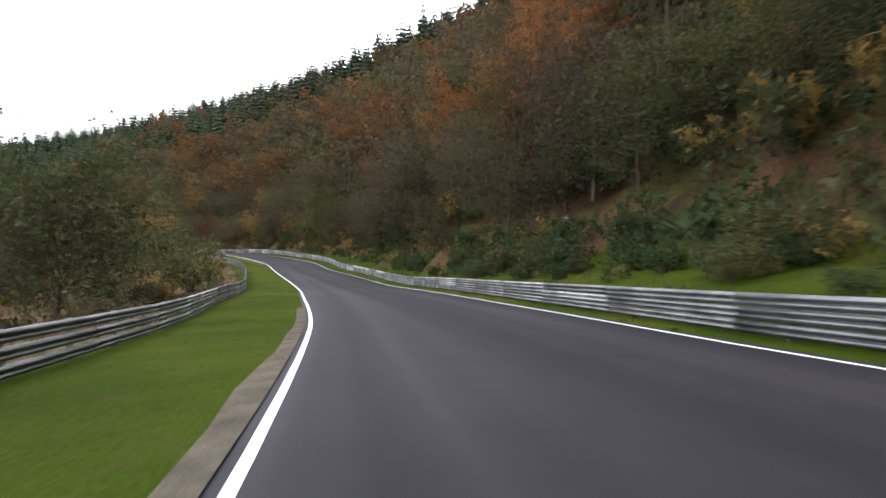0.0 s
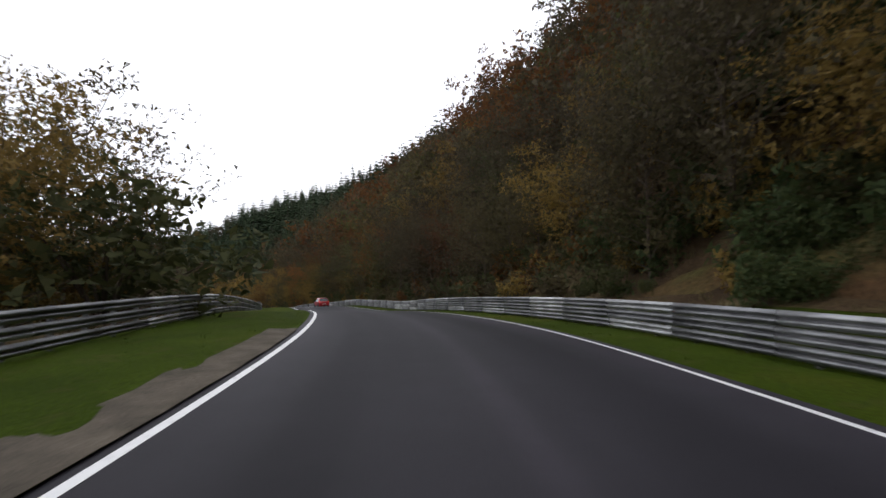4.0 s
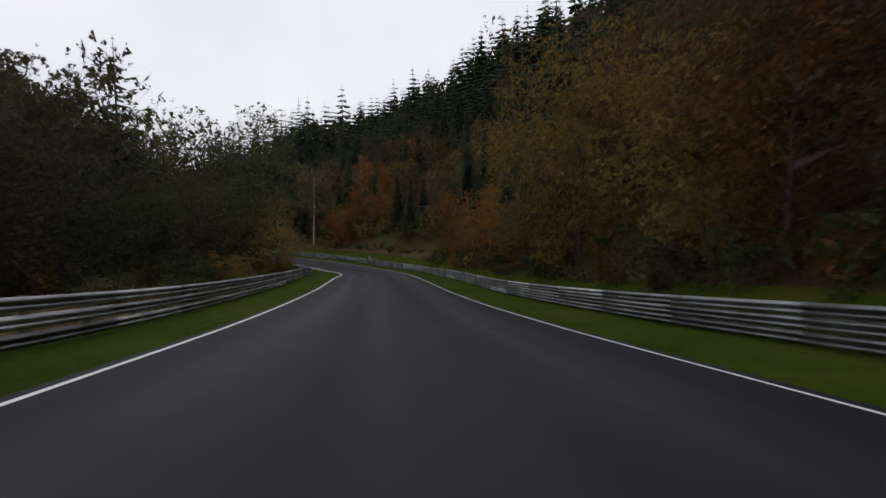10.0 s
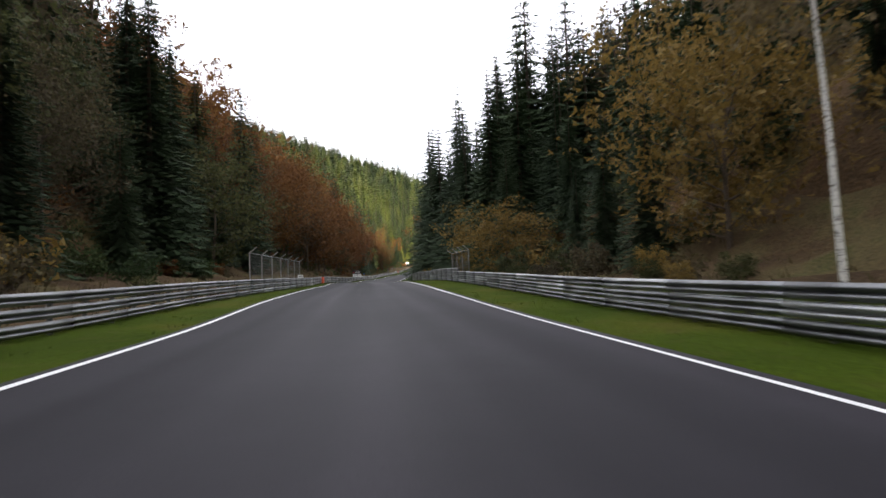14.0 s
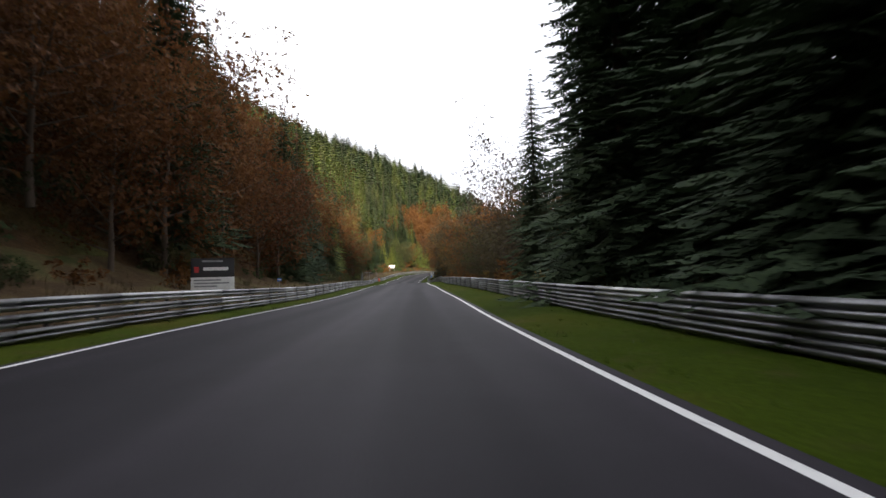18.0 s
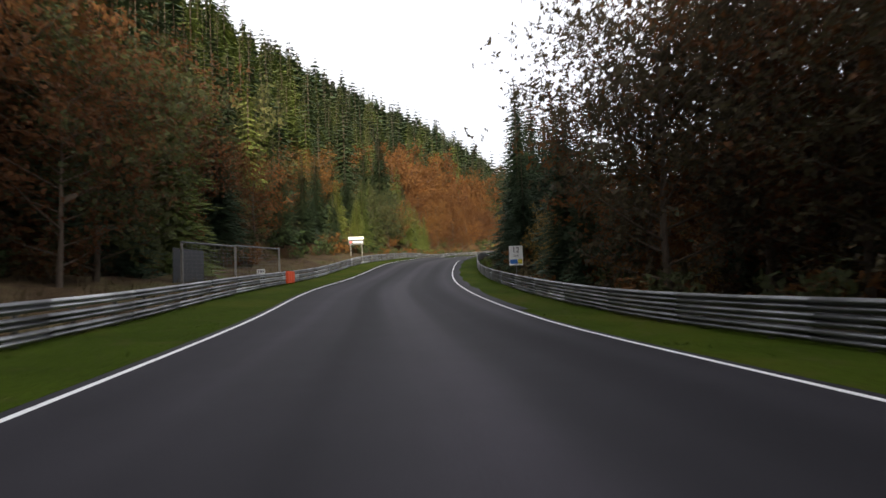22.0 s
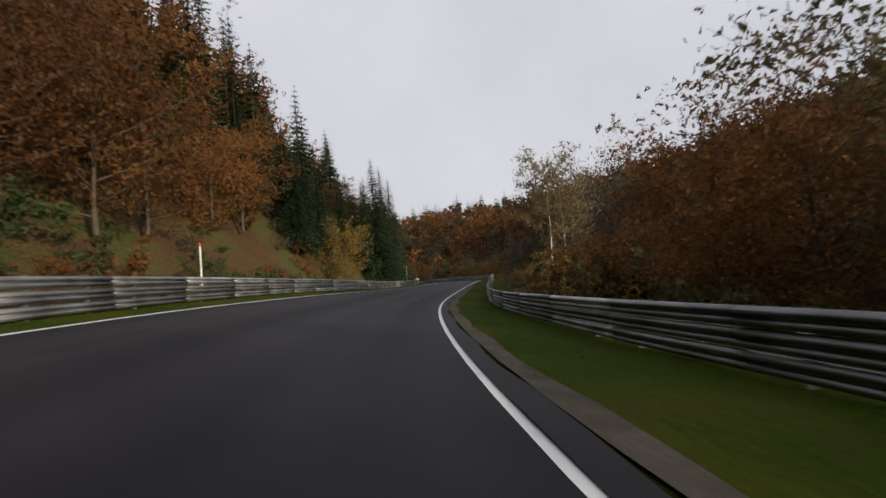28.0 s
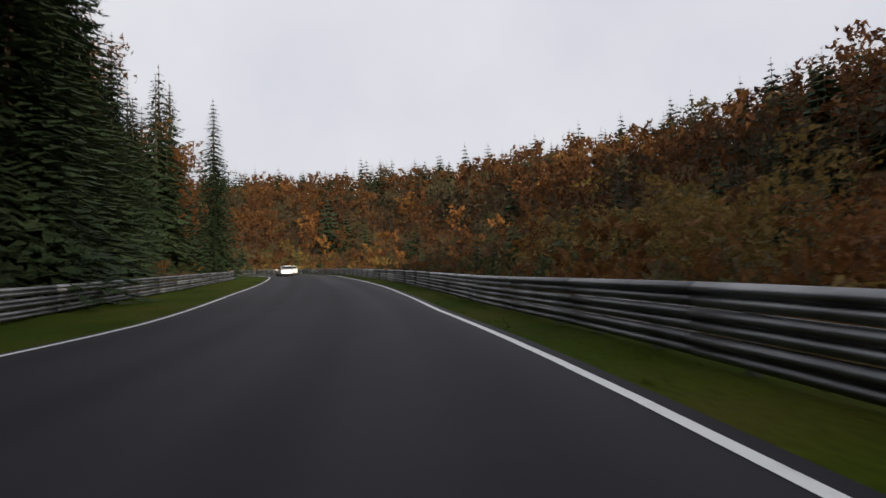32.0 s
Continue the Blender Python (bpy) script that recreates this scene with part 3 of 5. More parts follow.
def barrier(t0, t1, side, levels=(0, 1, 2), panels=6):
    """A run of crash barrier: stacked W-beams toward the road, posts behind."""
    mid = road_line.at((t0 + t1) / 2, side * (half_width((t0 + t1) / 2) + rail_offset((t0 + t1) / 2, side)))
    thing = tagged(new("crash_barrier"), "weathered galvanised crash barrier of stacked steel beams on posts", "crash barrier", "barriers along the road")
    thing.location = mid
    for b in levels:
        for k in range(panels):                      # four-metre panels, lapped at the joints
            ts = t0 + (k + np.linspace(-0.02, 1.0, 4)) * (t1 - t0) / panels
            rows = []
            sway = 0.010 * math.sin(t0 * 23 + k * 2.1 + b * 1.7 + side)
            for j, t in enumerate(ts):
                d = half_width(t) + rail_offset(t, side) + (0.005 if j == 0 else 0.0)
                rows.append(road_line.at(np.full(11, t), side * (d - W_OUT + sway), 0.05 + (0.325 if side < 0 else 0.275) * b + W_UP + verge_lift(t, side)) - np.array(mid))
            me = mesh_of("beam", np.concatenate(rows), sheet(4, 11)[:, ::-1 if side > 0 else 1], STEEL, None, True)
            beam = new("beam", me)
            beam.parent = thing
            solid = beam.modifiers.new("thickness", "SOLIDIFY")
            solid.thickness = 0.004
    for t in np.arange(t0 + 0.035, t1, 0.0666):
        d = side * (half_width(t) + rail_offset(t, side) + 0.075)
        post = new("post", POST_MESH)
        post.parent = thing
        post.matrix_basis = Matrix.Translation(Vector(road_line.at(t, d, verge_lift(t, side))) - Vector(mid)) @ pose(0, 0, 0, 0, 0, road_line.heading(t) + 90) @ Matrix.Diagonal((1, 1, 1.0 if side < 0 else 0.87, 1))
    return thing


def verge_lift(t, side):
    return 0.03


for side in (-1, 1):
    for t in np.arange(FIRST, END - 0.81, 0.8):
        barrier(t, t + 0.8, side, (0, 1, 2, 3) if side > 0 and 15.4 < t < 16.9 else (0, 1, 2))
barrier(17.2, 17.32, 1, (3,), 1)


# ---- trees ----
rng = np.random.default_rng(7)


def cards(points, size, droop=0.0, stretch=1.6, r=rng):
    """Small three-cornered leaf blades at the given points, turned at random."""
    n = len(points)
    u = r.normal(size=(n, 3))
    u[:, 2] -= droop
    u /= np.linalg.norm(u, axis=1, keepdims=True)
    w = np.cross(u, r.normal(size=(n, 3)))
    w /= np.linalg.norm(w, axis=1, keepdims=True)
    s = size * r.uniform(0.6, 1.4, (n, 1))
    a, b, c = points - u * s * stretch / 2 + w * s * 0.35, points - u * s * 0.3 - w * s * 0.6, points + u * s * stretch / 2
    return np.stack([a, b, c], 1).reshape(-1, 3), np.arange(n * 3).reshape(n, 3)


def tube(path, radii, sides=6):
    """A tapered limb along a path."""
    path = np.asarray(path, float)
    v = []
    for i, p in enumerate(path):
        t = path[min(i + 1, len(path) - 1)] - path[max(i - 1, 0)]
        t /= np.linalg.norm(t) + 1e-9
        a = np.cross(t, (0.31, 0.95, 0.1))
        a /= np.linalg.norm(a)
        b = np.cross(t, a)
        ang = np.linspace(0, 2 * math.pi, sides, endpoint=False)
        v.append(p + radii[i] * (np.cos(ang)[:, None] * a + np.sin(ang)[:, None] * b))
    v = np.concatenate(v)
    f = []
    for i in range(len(path) - 1):
        for k in range(sides):
            f.append((i * sides + k, i * sides + (k + 1) % sides, (i + 1) * sides + (k + 1) % sides, (i + 1) * sides + k))
    return v, np.array(f)


def grown(pieces):
    """Limbs joined to the first piece, the trunk, by a web inside the wood."""
    vs, fs, n = [], [], 0
    for k, (v, f) in enumerate(pieces):
        vs.append(v)
        fs.append(f + n)
        if k:
            so_far = np.concatenate(vs[:-1])
            near = int(np.argmin(np.linalg.norm(so_far[:-1] - v[:3].mean(0), axis=1)))
            fs.append(np.array([[near, near + 1, n + 1, n]]))
        n += len(v)
    return np.concatenate(vs), np.concatenate(fs)


def ball(n, r):
    """Places evenly filling a unit ball."""
    v = r.normal(size=(n, 3))
    return v / np.linalg.norm(v, axis=1, keepdims=True) * r.uniform(size=(n, 1)) ** 0.45


def broadleaf(height, width, leaves, size, base=0.22, seed=0, sparse=False, limbs=18, lumps=3):
    """A broadleaf tree: (wood in quads, leaves in triangles)."""
    r = np.random.default_rng(seed)
    wood, tips = [], []
    lean = r.normal(0, 0.03, 2)
    trunk = np.array([[lean[0] * z + 0.1 * math.sin(z * 0.7 + seed), lean[1] * z, z] for z in np.linspace(0, height * 0.82, 8)])
    trunk[0, :2] = 0
    r0 = height * (0.0075 if sparse else 0.014)
    wood.append(tube(trunk, np.linspace(r0, r0 * 0.2, 8), 7))
    for i in range(limbs):
        h = height * (base + (0.8 - base) * (i / (limbs - 1)) ** 0.9)
        start = np.array([np.interp(h, trunk[:, 2], trunk[:, 0]), np.interp(h, trunk[:, 2], trunk[:, 1]), h])
        ang = i * 2.4 + r.uniform(-0.4, 0.4)
        f = (h / height - base) / (1 - base)
        length = width * 0.5 * (0.55 + 1.05 * math.sin(math.pi * min(0.95, 0.2 + f * 0.8))) * r.uniform(0.7, 1.12)
        up = 0.25 + 0.55 * f
        path = [start + np.array([math.cos(ang) * length * s, math.sin(ang) * length * s, length * (up * s + 0.15 * s * s)]) for s in (0, 0.35, 0.7, 1.0)]
        rr = r0 * (0.26 if sparse else 0.38) * (1 - f * 0.5)
        wood.append(tube(path, [rr, rr * 0.65, rr * 0.4, rr * 0.12], 5 if leaves > 900 else 3))
        for s in (0.35, 0.58, 0.78, 0.95):
            p = np.array(path[0]) + (np.array(path[3]) - path[0]) * s
            tips.append((p, length * 0.3 * (1.25 - 0.5 * s)))
            for _ in range(lumps):
                q = p + np.clip(r.normal(0, length * 0.17, 3), -length * 0.3, length * 0.3)
                tips.append((q, length * r.uniform(0.14, 0.27)))
                if sparse and leaves > 600:
                    wood.append(tube([p, (p + q) / 2 + r.normal(0, 0.1, 3), q], [rr * 0.25, rr * 0.15, rr * 0.04], 3))
    top = trunk[-1]
    for _ in range(7):
        tips.append((top + np.clip(r.normal(0, width * 0.06, 3), -width * 0.1, width * 0.1) + (0, 0, height * 0.06), width * 0.11))
    per = max(1, round(leaves / len(tips)))
    total = sum(rad ** 1.7 for p, rad in tips)
    pts = np.concatenate([p + ball(max(2, round(leaves * rad ** 1.7 / total)), r) * rad * np.array([0.85, 0.85, 0.6]) for p, rad in tips])
    pts = pts[pts[:, 2] > height * 0.05]
    v, f = cards(pts, size, 0.2, 1.5, r)
    if not sparse:                               # broad sprays of leaves deep in the crown
        inner = np.concatenate([p + np.clip(r.normal(size=(max(1, per // 6), 3)), -1, 1) * rad * 0.35 for p, rad in tips])
        inner[:, :2] *= 0.7
        v2, f2 = cards(inner[inner[:, 2] > height * 0.05], size * 1.5, 0.1, 1.3, r)
        v, f = np.concatenate([v, v2]), np.concatenate([f, f2 + len(v)])
    return grown(wood), (v, f)


def spruce(height, width, tiers, arms, sprays, seed=0, bare=0.06):
    """A spruce: (wood, needle sprays in triangles)."""
    r = np.random.default_rng(seed)
    wood = tube([(0, 0, 0), (0.03, 0, height * 0.5), (0, 0.02, height)], [height * 0.013, height * 0.008, 0.02], 6 if sprays > 1 else 3)
    vs = []
    for i in range(tiers):
        f = i / (tiers - 1)
        z = height * (bare + (0.985 - bare) * f)
        rad = width * 0.5 * (1 - f) ** 0.74 * r.uniform(0.8, 1.14) + 0.2
        n = max(4, int(arms * (1 - 0.5 * f)))
        for k in range(n):
            ang = 2 * math.pi * k / n + r.uniform(-0.3, 0.3) + i * 0.7
            le = rad * r.uniform(0.68, 1.15)
            dx, dy = math.cos(ang), math.sin(ang)
            drop = -0.3 - 0.25 * (1 - f) + r.uniform(-0.12, 0.12)
            for s in range(sprays):
                g0, g1 = s / sprays, (s + 1.4) / sprays
                wd = le * (0.15 if sprays > 3 else (0.24 if sprays > 1 else 0.36)) * (1.15 - g0) + 0.05
                z0, z1 = z + le * drop * g0 ** 0.8, z + le * drop * min(g1, 1.15) ** 0.8 + 0.07 * le
                a = np.array([dx * le * g0, dy * le * g0, z0])
                c = np.array([dx * le * g1, dy * le * g1, z1])
                m = (a * 0.45 + c * 0.55)
                out = np.array([-dy, dx, 0.0]) * wd
                hang = np.array([0, 0, -wd * r.uniform(0.3, 0.8)])
                vs.append((a, m + out + hang, c))
                vs.append((a, c, m - out + hang * r.uniform(0.5, 1.2)))
    v = np.array(vs).reshape(-1, 3)
    return wood, (v, np.arange(len(v)).reshape(-1, 3))


def bush(width, height, leaves, size, seed=0):
    r = np.random.default_rng(seed)
    wood, tips = [], []
    for i in range(10 if leaves > 600 else 4):
        ang, out = i * 2.4, r.uniform(0.15, 0.5) * width
        tip = np.array([math.cos(ang) * out, math.sin(ang) * out, height * r.uniform(0.4, 0.98)])
        wood.append(tube([(0, 0, 0), tip * np.array([0.4, 0.4, 0.55]), tip], [0.035, 0.02, 0.007], 3))
        tips.append((tip, width * r.uniform(0.12, 0.22)))
        tips.append((tip * np.array([0.8, 0.8, 0.55]), width * 0.2))
    per = max(1, round(leaves / len(tips)))
    pts = np.concatenate([p + ball(per, r) * rad * np.array([1.1, 1.1, 0.95]) for p, rad in tips])
    pts[:, 2] = np.abs(pts[:, 2])
    return grown(wood), cards(pts, size, 0.1, 1.6, r)


LOD = {"near": 0, "mid": 1, "far": 2}


def leafy(height, width, base, counts, sizes, sparse=False):
    return lambda lod, s: broadleaf(height, width, counts[lod], sizes[lod], base, s, sparse, (22, 12, 7)[lod], (3, 2, 1)[lod])


KINDS = {   # name: (category, bark, leaf material, label, maker)
    "beech": ("beech tree", BARK, "rust", "rust-brown autumn beech tree on the valley slope", leafy(16, 10.5, 0.1, (5600, 620, 190), (0.28, 0.64, 0.8))),
    "oak": ("oak tree", BARK, "brown", "dull brown autumn oak tree with thinning leaves", leafy(14, 9.5, 0.08, (5200, 580, 180), (0.26, 0.6, 0.76))),
    "maple": ("maple tree", BARK, "gold", "golden yellow maple tree at the forest edge", leafy(10, 8, 0.06, (4800, 520, 150), (0.27, 0.56, 0.8))),
    "cherry": ("cherry tree", BARK, "orange", "bright orange autumn cherry tree at the forest edge", leafy(12, 8.5, 0.07, (4800, 520, 150), (0.29, 0.58, 0.85))),
    "alder": ("alder tree", BARK, "olive", "olive green alder tree with thin foliage", leafy(13, 9, 0.06, (4800, 520, 150), (0.28, 0.58, 0.82))),
    "birch": ("birch tree", BIRCH, "birch", "slender white-barked birch with sparse hanging leaves", leafy(19, 6.5, 0.34, (4600, 700, 150), (0.27, 0.4, 0.5), True)),
    "bare_tree": ("tree", BARK, "twig", "nearly leafless grey-brown tree with fine twigs", leafy(15, 9, 0.2, (3000, 600, 150), (0.24, 0.36, 0.5), True)),
    "spruce": ("spruce tree", BARK, "spruce", "tall dark green spruce tree", lambda lod, s: spruce(22, (7.8, 8.4, 8.6)[lod], (44, 25, 15)[lod], (22, 11, 8)[lod], (4, 2, 1)[lod], s)),
    # the same spruce in the lighter needles that carry painted sunlight
    "sunny_spruce": ("spruce tree", BARK, "sunlit", "yellow-green conifer on the upper slope", lambda lod, s: spruce(19, (7.6, 7.2, 6.8)[lod], (34, 22, 15)[lod], (22, 10, 7)[lod], (4, 2, 1)[lod], s)),
    "shrub": ("shrub", BARK, "green", "low green shrub behind the crash barrier", lambda lod, s: bush(3.4, 2.4, (1500, 150, 60)[lod], (0.17, 0.36, 0.5)[lod], s)),
    "yellow_shrub": ("shrub", BARK, "gold", "yellowing shrub behind the crash barrier", lambda lod, s: bush(3.4, 2.8, (1500, 150, 60)[lod], (0.17, 0.36, 0.5)[lod], s)),
    "olive_shrub": ("shrub", BARK, "olive", "olive green shrub behind the crash barrier", lambda lod, s: bush(3.4, 2.6, (1500, 150, 60)[lod], (0.17, 0.36, 0.5)[lod], s)),
    "brown_shrub": ("shrub", BARK, "brown", "withered brown shrub behind the crash barrier", lambda lod, s: bush(3.2, 2.2, (1500, 150, 60)[lod], (0.16, 0.29, 0.4)[lod], s)),
    "rust_shrub": ("shrub", BARK, "rust", "rust-red autumn shrub on the bank", lambda lod, s: bush(3.4, 2.6, (1500, 150, 60)[lod], (0.17, 0.36, 0.5)[lod], s)),
}
NEAR = {}


def near_tree(kind, variant):
    """The meshes of one kind and variant, shared by all its trees."""
    key = (kind, variant)
    if key not in NEAR:
        category, bark, leaf, label, make = KINDS[kind]
        (wv, wf), (lv, lf) = make(0, 11 + variant * 7)
        limbs = mesh_of("trunk", wv, wf, [bark, BARK], None, True)
        limbs.polygons.foreach_set("material_index", (np.arange(len(wf)) >= 49).astype(np.int32))    # the limbs are darker than a birch trunk
        NEAR[key] = (limbs, mesh_of("crown", lv, lf, LEAF[0][leaf]))
    return NEAR[key]


def ground_at(t, d):
    side = 1 if d > 0 else -1
    dd = abs(d) - half_width(t) - rail_offset(t, side)
    if dd < 8.5:
        return float(road_line.at(t, d)[2] + hill(t, side, dd))
    return float(ground(road_line.at(t, d)[None, :2])[0][0]) - 0.3


TALL = {"beech": 16, "oak": 14, "maple": 10, "cherry": 12, "alder": 13, "birch": 19, "bare_tree": 15, "spruce": 22, "sunny_spruce": 19,
        "shrub": 2.4, "yellow_shrub": 2.8, "olive_shrub": 2.6, "brown_shrub": 2.2, "rust_shrub": 2.6}


def plant(kind, t, d, scale=1.0, variant=0, tall=None, wide=1.0, label=""):
    """One near tree at station t, d metres right of the centre line; tall: its height in metres."""
    xy = road_line.at(t, d)[:2]
    trunk, crown = near_tree(kind, variant)
    category, bark, leaf, usual, make = KINDS[kind]
    thing = tagged(new(kind), label or usual, category, "trees of the valley" if "shrub" not in kind else "shrubs of the valley")
    hz = scale * (0.92 + 0.16 * ((t * 7.3 + d) % 1))
    if tall:
        hz = tall / TALL[kind]
        scale = hz * wide
    thing.matrix_basis = Matrix.LocRotScale((xy[0], xy[1], ground_at(t, d) - 0.12), Euler((0, 0, (t * 31 + d * 1.7) % 6.28)), (scale, scale, hz))
    for name, me in (("trunk", trunk), ("crown", crown)):
        ob = new(name, me)
        ob.parent = thing
    return thing


def wood_lot(name, kind, places, lod, label, variants=3, category="forest", finer=0):
    """Many far trees of one kind, joined."""
    bark, leaf, make = KINDS[kind][1], KINDS[kind][2], KINDS[kind][4]
    models = []
    for i in range(variants):
        (wv, wf), leaves = make(lod, 101 + i * 13)
        models.append(((wv, np.concatenate([wf[:, [0, 1, 2]], wf[:, [0, 2, 3]]])), leaves))
    vs, fs, ms, n = [], [], [], 0
    r = np.random.default_rng(len(places))
    for i, (x, y, z, s) in enumerate(places):
        turn = r.uniform(0, 2 * math.pi)
        c, sn = math.cos(turn), math.sin(turn)
        hz = s * r.uniform(0.85, 1.2)
        for k, (v, f) in enumerate(models[i % variants]):
            q = np.empty_like(v)
            q[:, 0] = (v[:, 0] * c - v[:, 1] * sn) * s + x
            q[:, 1] = (v[:, 0] * sn + v[:, 1] * c) * s + y
            q[:, 2] = v[:, 2] * hz + z
            vs.append(q)
            fs.append(f + n)
            ms.append(np.full(len(f), k, np.int32))
            n += len(v)
    me = mesh_of(name, np.concatenate(vs), np.concatenate(fs), [bark, LEAF[lod - finer][leaf]])
    me.polygons.foreach_set("material_index", np.concatenate(ms))
    return tagged(new(name, me), label, category, kind="stuff")


def pick(u, *pairs):
    acc = 0.0
    for kind, share in pairs:
        acc += share
        if u < acc:
            return kind
    return pairs[-1][0]


def mix_at(t, side, dd, u):
    """The kind of tree for a random number u, at station t, dd metres behind the barrier."""
    if side > 0:
        if t < 5:
            return pick(u, ("oak", 0.66), ("alder", 0.16), ("cherry", 0.08), ("beech", 0.1)) if dd < 50 else pick(u, ("spruce", 0.92), ("oak", 0.08))
        if t < 11:
            return pick(u, ("oak", 0.55), ("beech", 0.22), ("maple", 0.08), ("alder", 0.15)) if dd < 42 else pick(u, ("spruce", 0.88), ("beech", 0.12))
        if t < 14.5:
            return pick(u, ("spruce", 0.45), ("oak", 0.3), ("maple", 0.1), ("cherry", 0.15)) if dd < 30 else "spruce"
        if t < 18.6:
            return (pick(u, ("spruce", 1.0)) if dd < 20 else pick(u, ("spruce", 0.85), ("oak", 0.15)))
        if t < 21:
            return pick(u, ("oak", 0.55), ("maple", 0.1), ("spruce", 0.2), ("beech", 0.15)) if dd < 22 else pick(u, ("spruce", 0.9), ("oak", 0.1))
        if t < 25.2:
            return (pick(u, ("beech", 0.62), ("spruce", 0.18), ("oak", 0.2)) if t < 23.5 else "spruce") if dd < 25 or 23.6 < t < 25.2 and dd < 45 else pick(u, ("spruce", 0.8), ("oak", 0.2))
        if t < 25.9 and dd < 40:
            return pick(u, ("spruce", 0.75), ("oak", 0.25))
        if dd < 60:
            return pick(u, ("oak", 0.5), ("beech", 0.36), ("maple", 0.05), ("cherry", 0.04), ("alder", 0.05)) if t < 30 else pick(u, ("beech", 0.4), ("oak", 0.2), ("cherry", 0.12), ("spruce", 0.18), ("maple", 0.1))
        if t < 31:
            return pick(u, ("oak", 0.55), ("beech", 0.4), ("spruce", 0.05))
        return pick(u, ("beech", 0.55), ("oak", 0.3), ("spruce", 0.1), ("cherry", 0.05)) if dd < 110 else pick(u, ("spruce", 0.45), ("beech", 0.4), ("cherry", 0.15))
    # left slope: part of its spruces have the sunlight in their colour
    if t < 10:
        return pick(u, ("oak", 0.42), ("alder", 0.35), ("beech", 0.23)) if dd < 48 else pick(u, ("spruce", 0.8), ("oak", 0.2))
    if t < 14:
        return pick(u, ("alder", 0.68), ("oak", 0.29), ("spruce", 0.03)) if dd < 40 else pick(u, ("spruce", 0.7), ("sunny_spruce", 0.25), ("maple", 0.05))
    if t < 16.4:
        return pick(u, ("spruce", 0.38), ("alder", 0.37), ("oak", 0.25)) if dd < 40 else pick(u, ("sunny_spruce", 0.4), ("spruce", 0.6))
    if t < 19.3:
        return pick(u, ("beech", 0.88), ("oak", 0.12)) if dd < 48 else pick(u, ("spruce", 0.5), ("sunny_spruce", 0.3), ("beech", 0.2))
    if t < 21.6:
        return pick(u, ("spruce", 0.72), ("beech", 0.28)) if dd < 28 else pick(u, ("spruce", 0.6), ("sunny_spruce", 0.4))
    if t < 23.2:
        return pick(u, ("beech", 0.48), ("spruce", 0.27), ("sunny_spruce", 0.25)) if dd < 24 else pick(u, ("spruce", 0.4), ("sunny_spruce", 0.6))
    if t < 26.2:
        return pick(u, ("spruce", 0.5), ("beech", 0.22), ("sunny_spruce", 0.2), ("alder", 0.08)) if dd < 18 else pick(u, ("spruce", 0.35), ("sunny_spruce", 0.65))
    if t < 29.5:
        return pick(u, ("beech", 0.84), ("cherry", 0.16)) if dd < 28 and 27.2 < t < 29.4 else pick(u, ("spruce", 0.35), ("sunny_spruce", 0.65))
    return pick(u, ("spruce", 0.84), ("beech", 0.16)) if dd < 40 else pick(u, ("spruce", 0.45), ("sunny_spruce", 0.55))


def first_row(t, side):
    """How far behind the barrier the trees start."""
    if side > 0:
        return table(t, (0, 10), (2, 8), (3, 6.5), (8, 6), (10, 6), (12, 6.5), (12.7, 12), (13.6, 12), (14.5, 9), (15.5, 5), (18, 4), (20, 6), (21, 5), (24, 5), (25, 12), (26, 7), (28, 9), (29.5, 12), (30.5, 16), (33, 17), (40, 18))
    return table(t, (-2, 26), (1, 30), (7, 30), (8, 24), (10, 14), (11, 9), (13, 8), (15, 8), (16, 8), (17, 8), (20, 8), (21, 9), (23, 10), (25, 10), (26.5, 9), (28.5, 9), (29.5, 10), (31, 9), (33, 8), (40, 8))


def tree_size(t, side, dd):
    if side > 0:
        return table(t, (0, 0.95), (4, 0.85), (6, 0.78), (10, 0.78), (12, 0.78), (14, 0.48), (15.4, 0.5), (16.2, 1.1), (18.2, 1.15), (18.8, 0.75), (20, 0.55), (21, 0.55), (21.6, 0.7), (22.2, 1.05), (22.6, 1.05), (22.9, 0.6), (23.6, 0.6), (24.2, 1.0), (25.3, 0.7), (25.8, 0.62), (27.5, 0.62), (28.4, 0.6), (30, 0.6), (33, 0.5), (40, 0.6)) if dd < 60 else 0.8
    return table(t, (-2, 0.7), (7, 0.7), (10, 0.8), (12, 0.9), (22, 0.9), (24, 0.75), (26, 0.9), (40, 0.95))


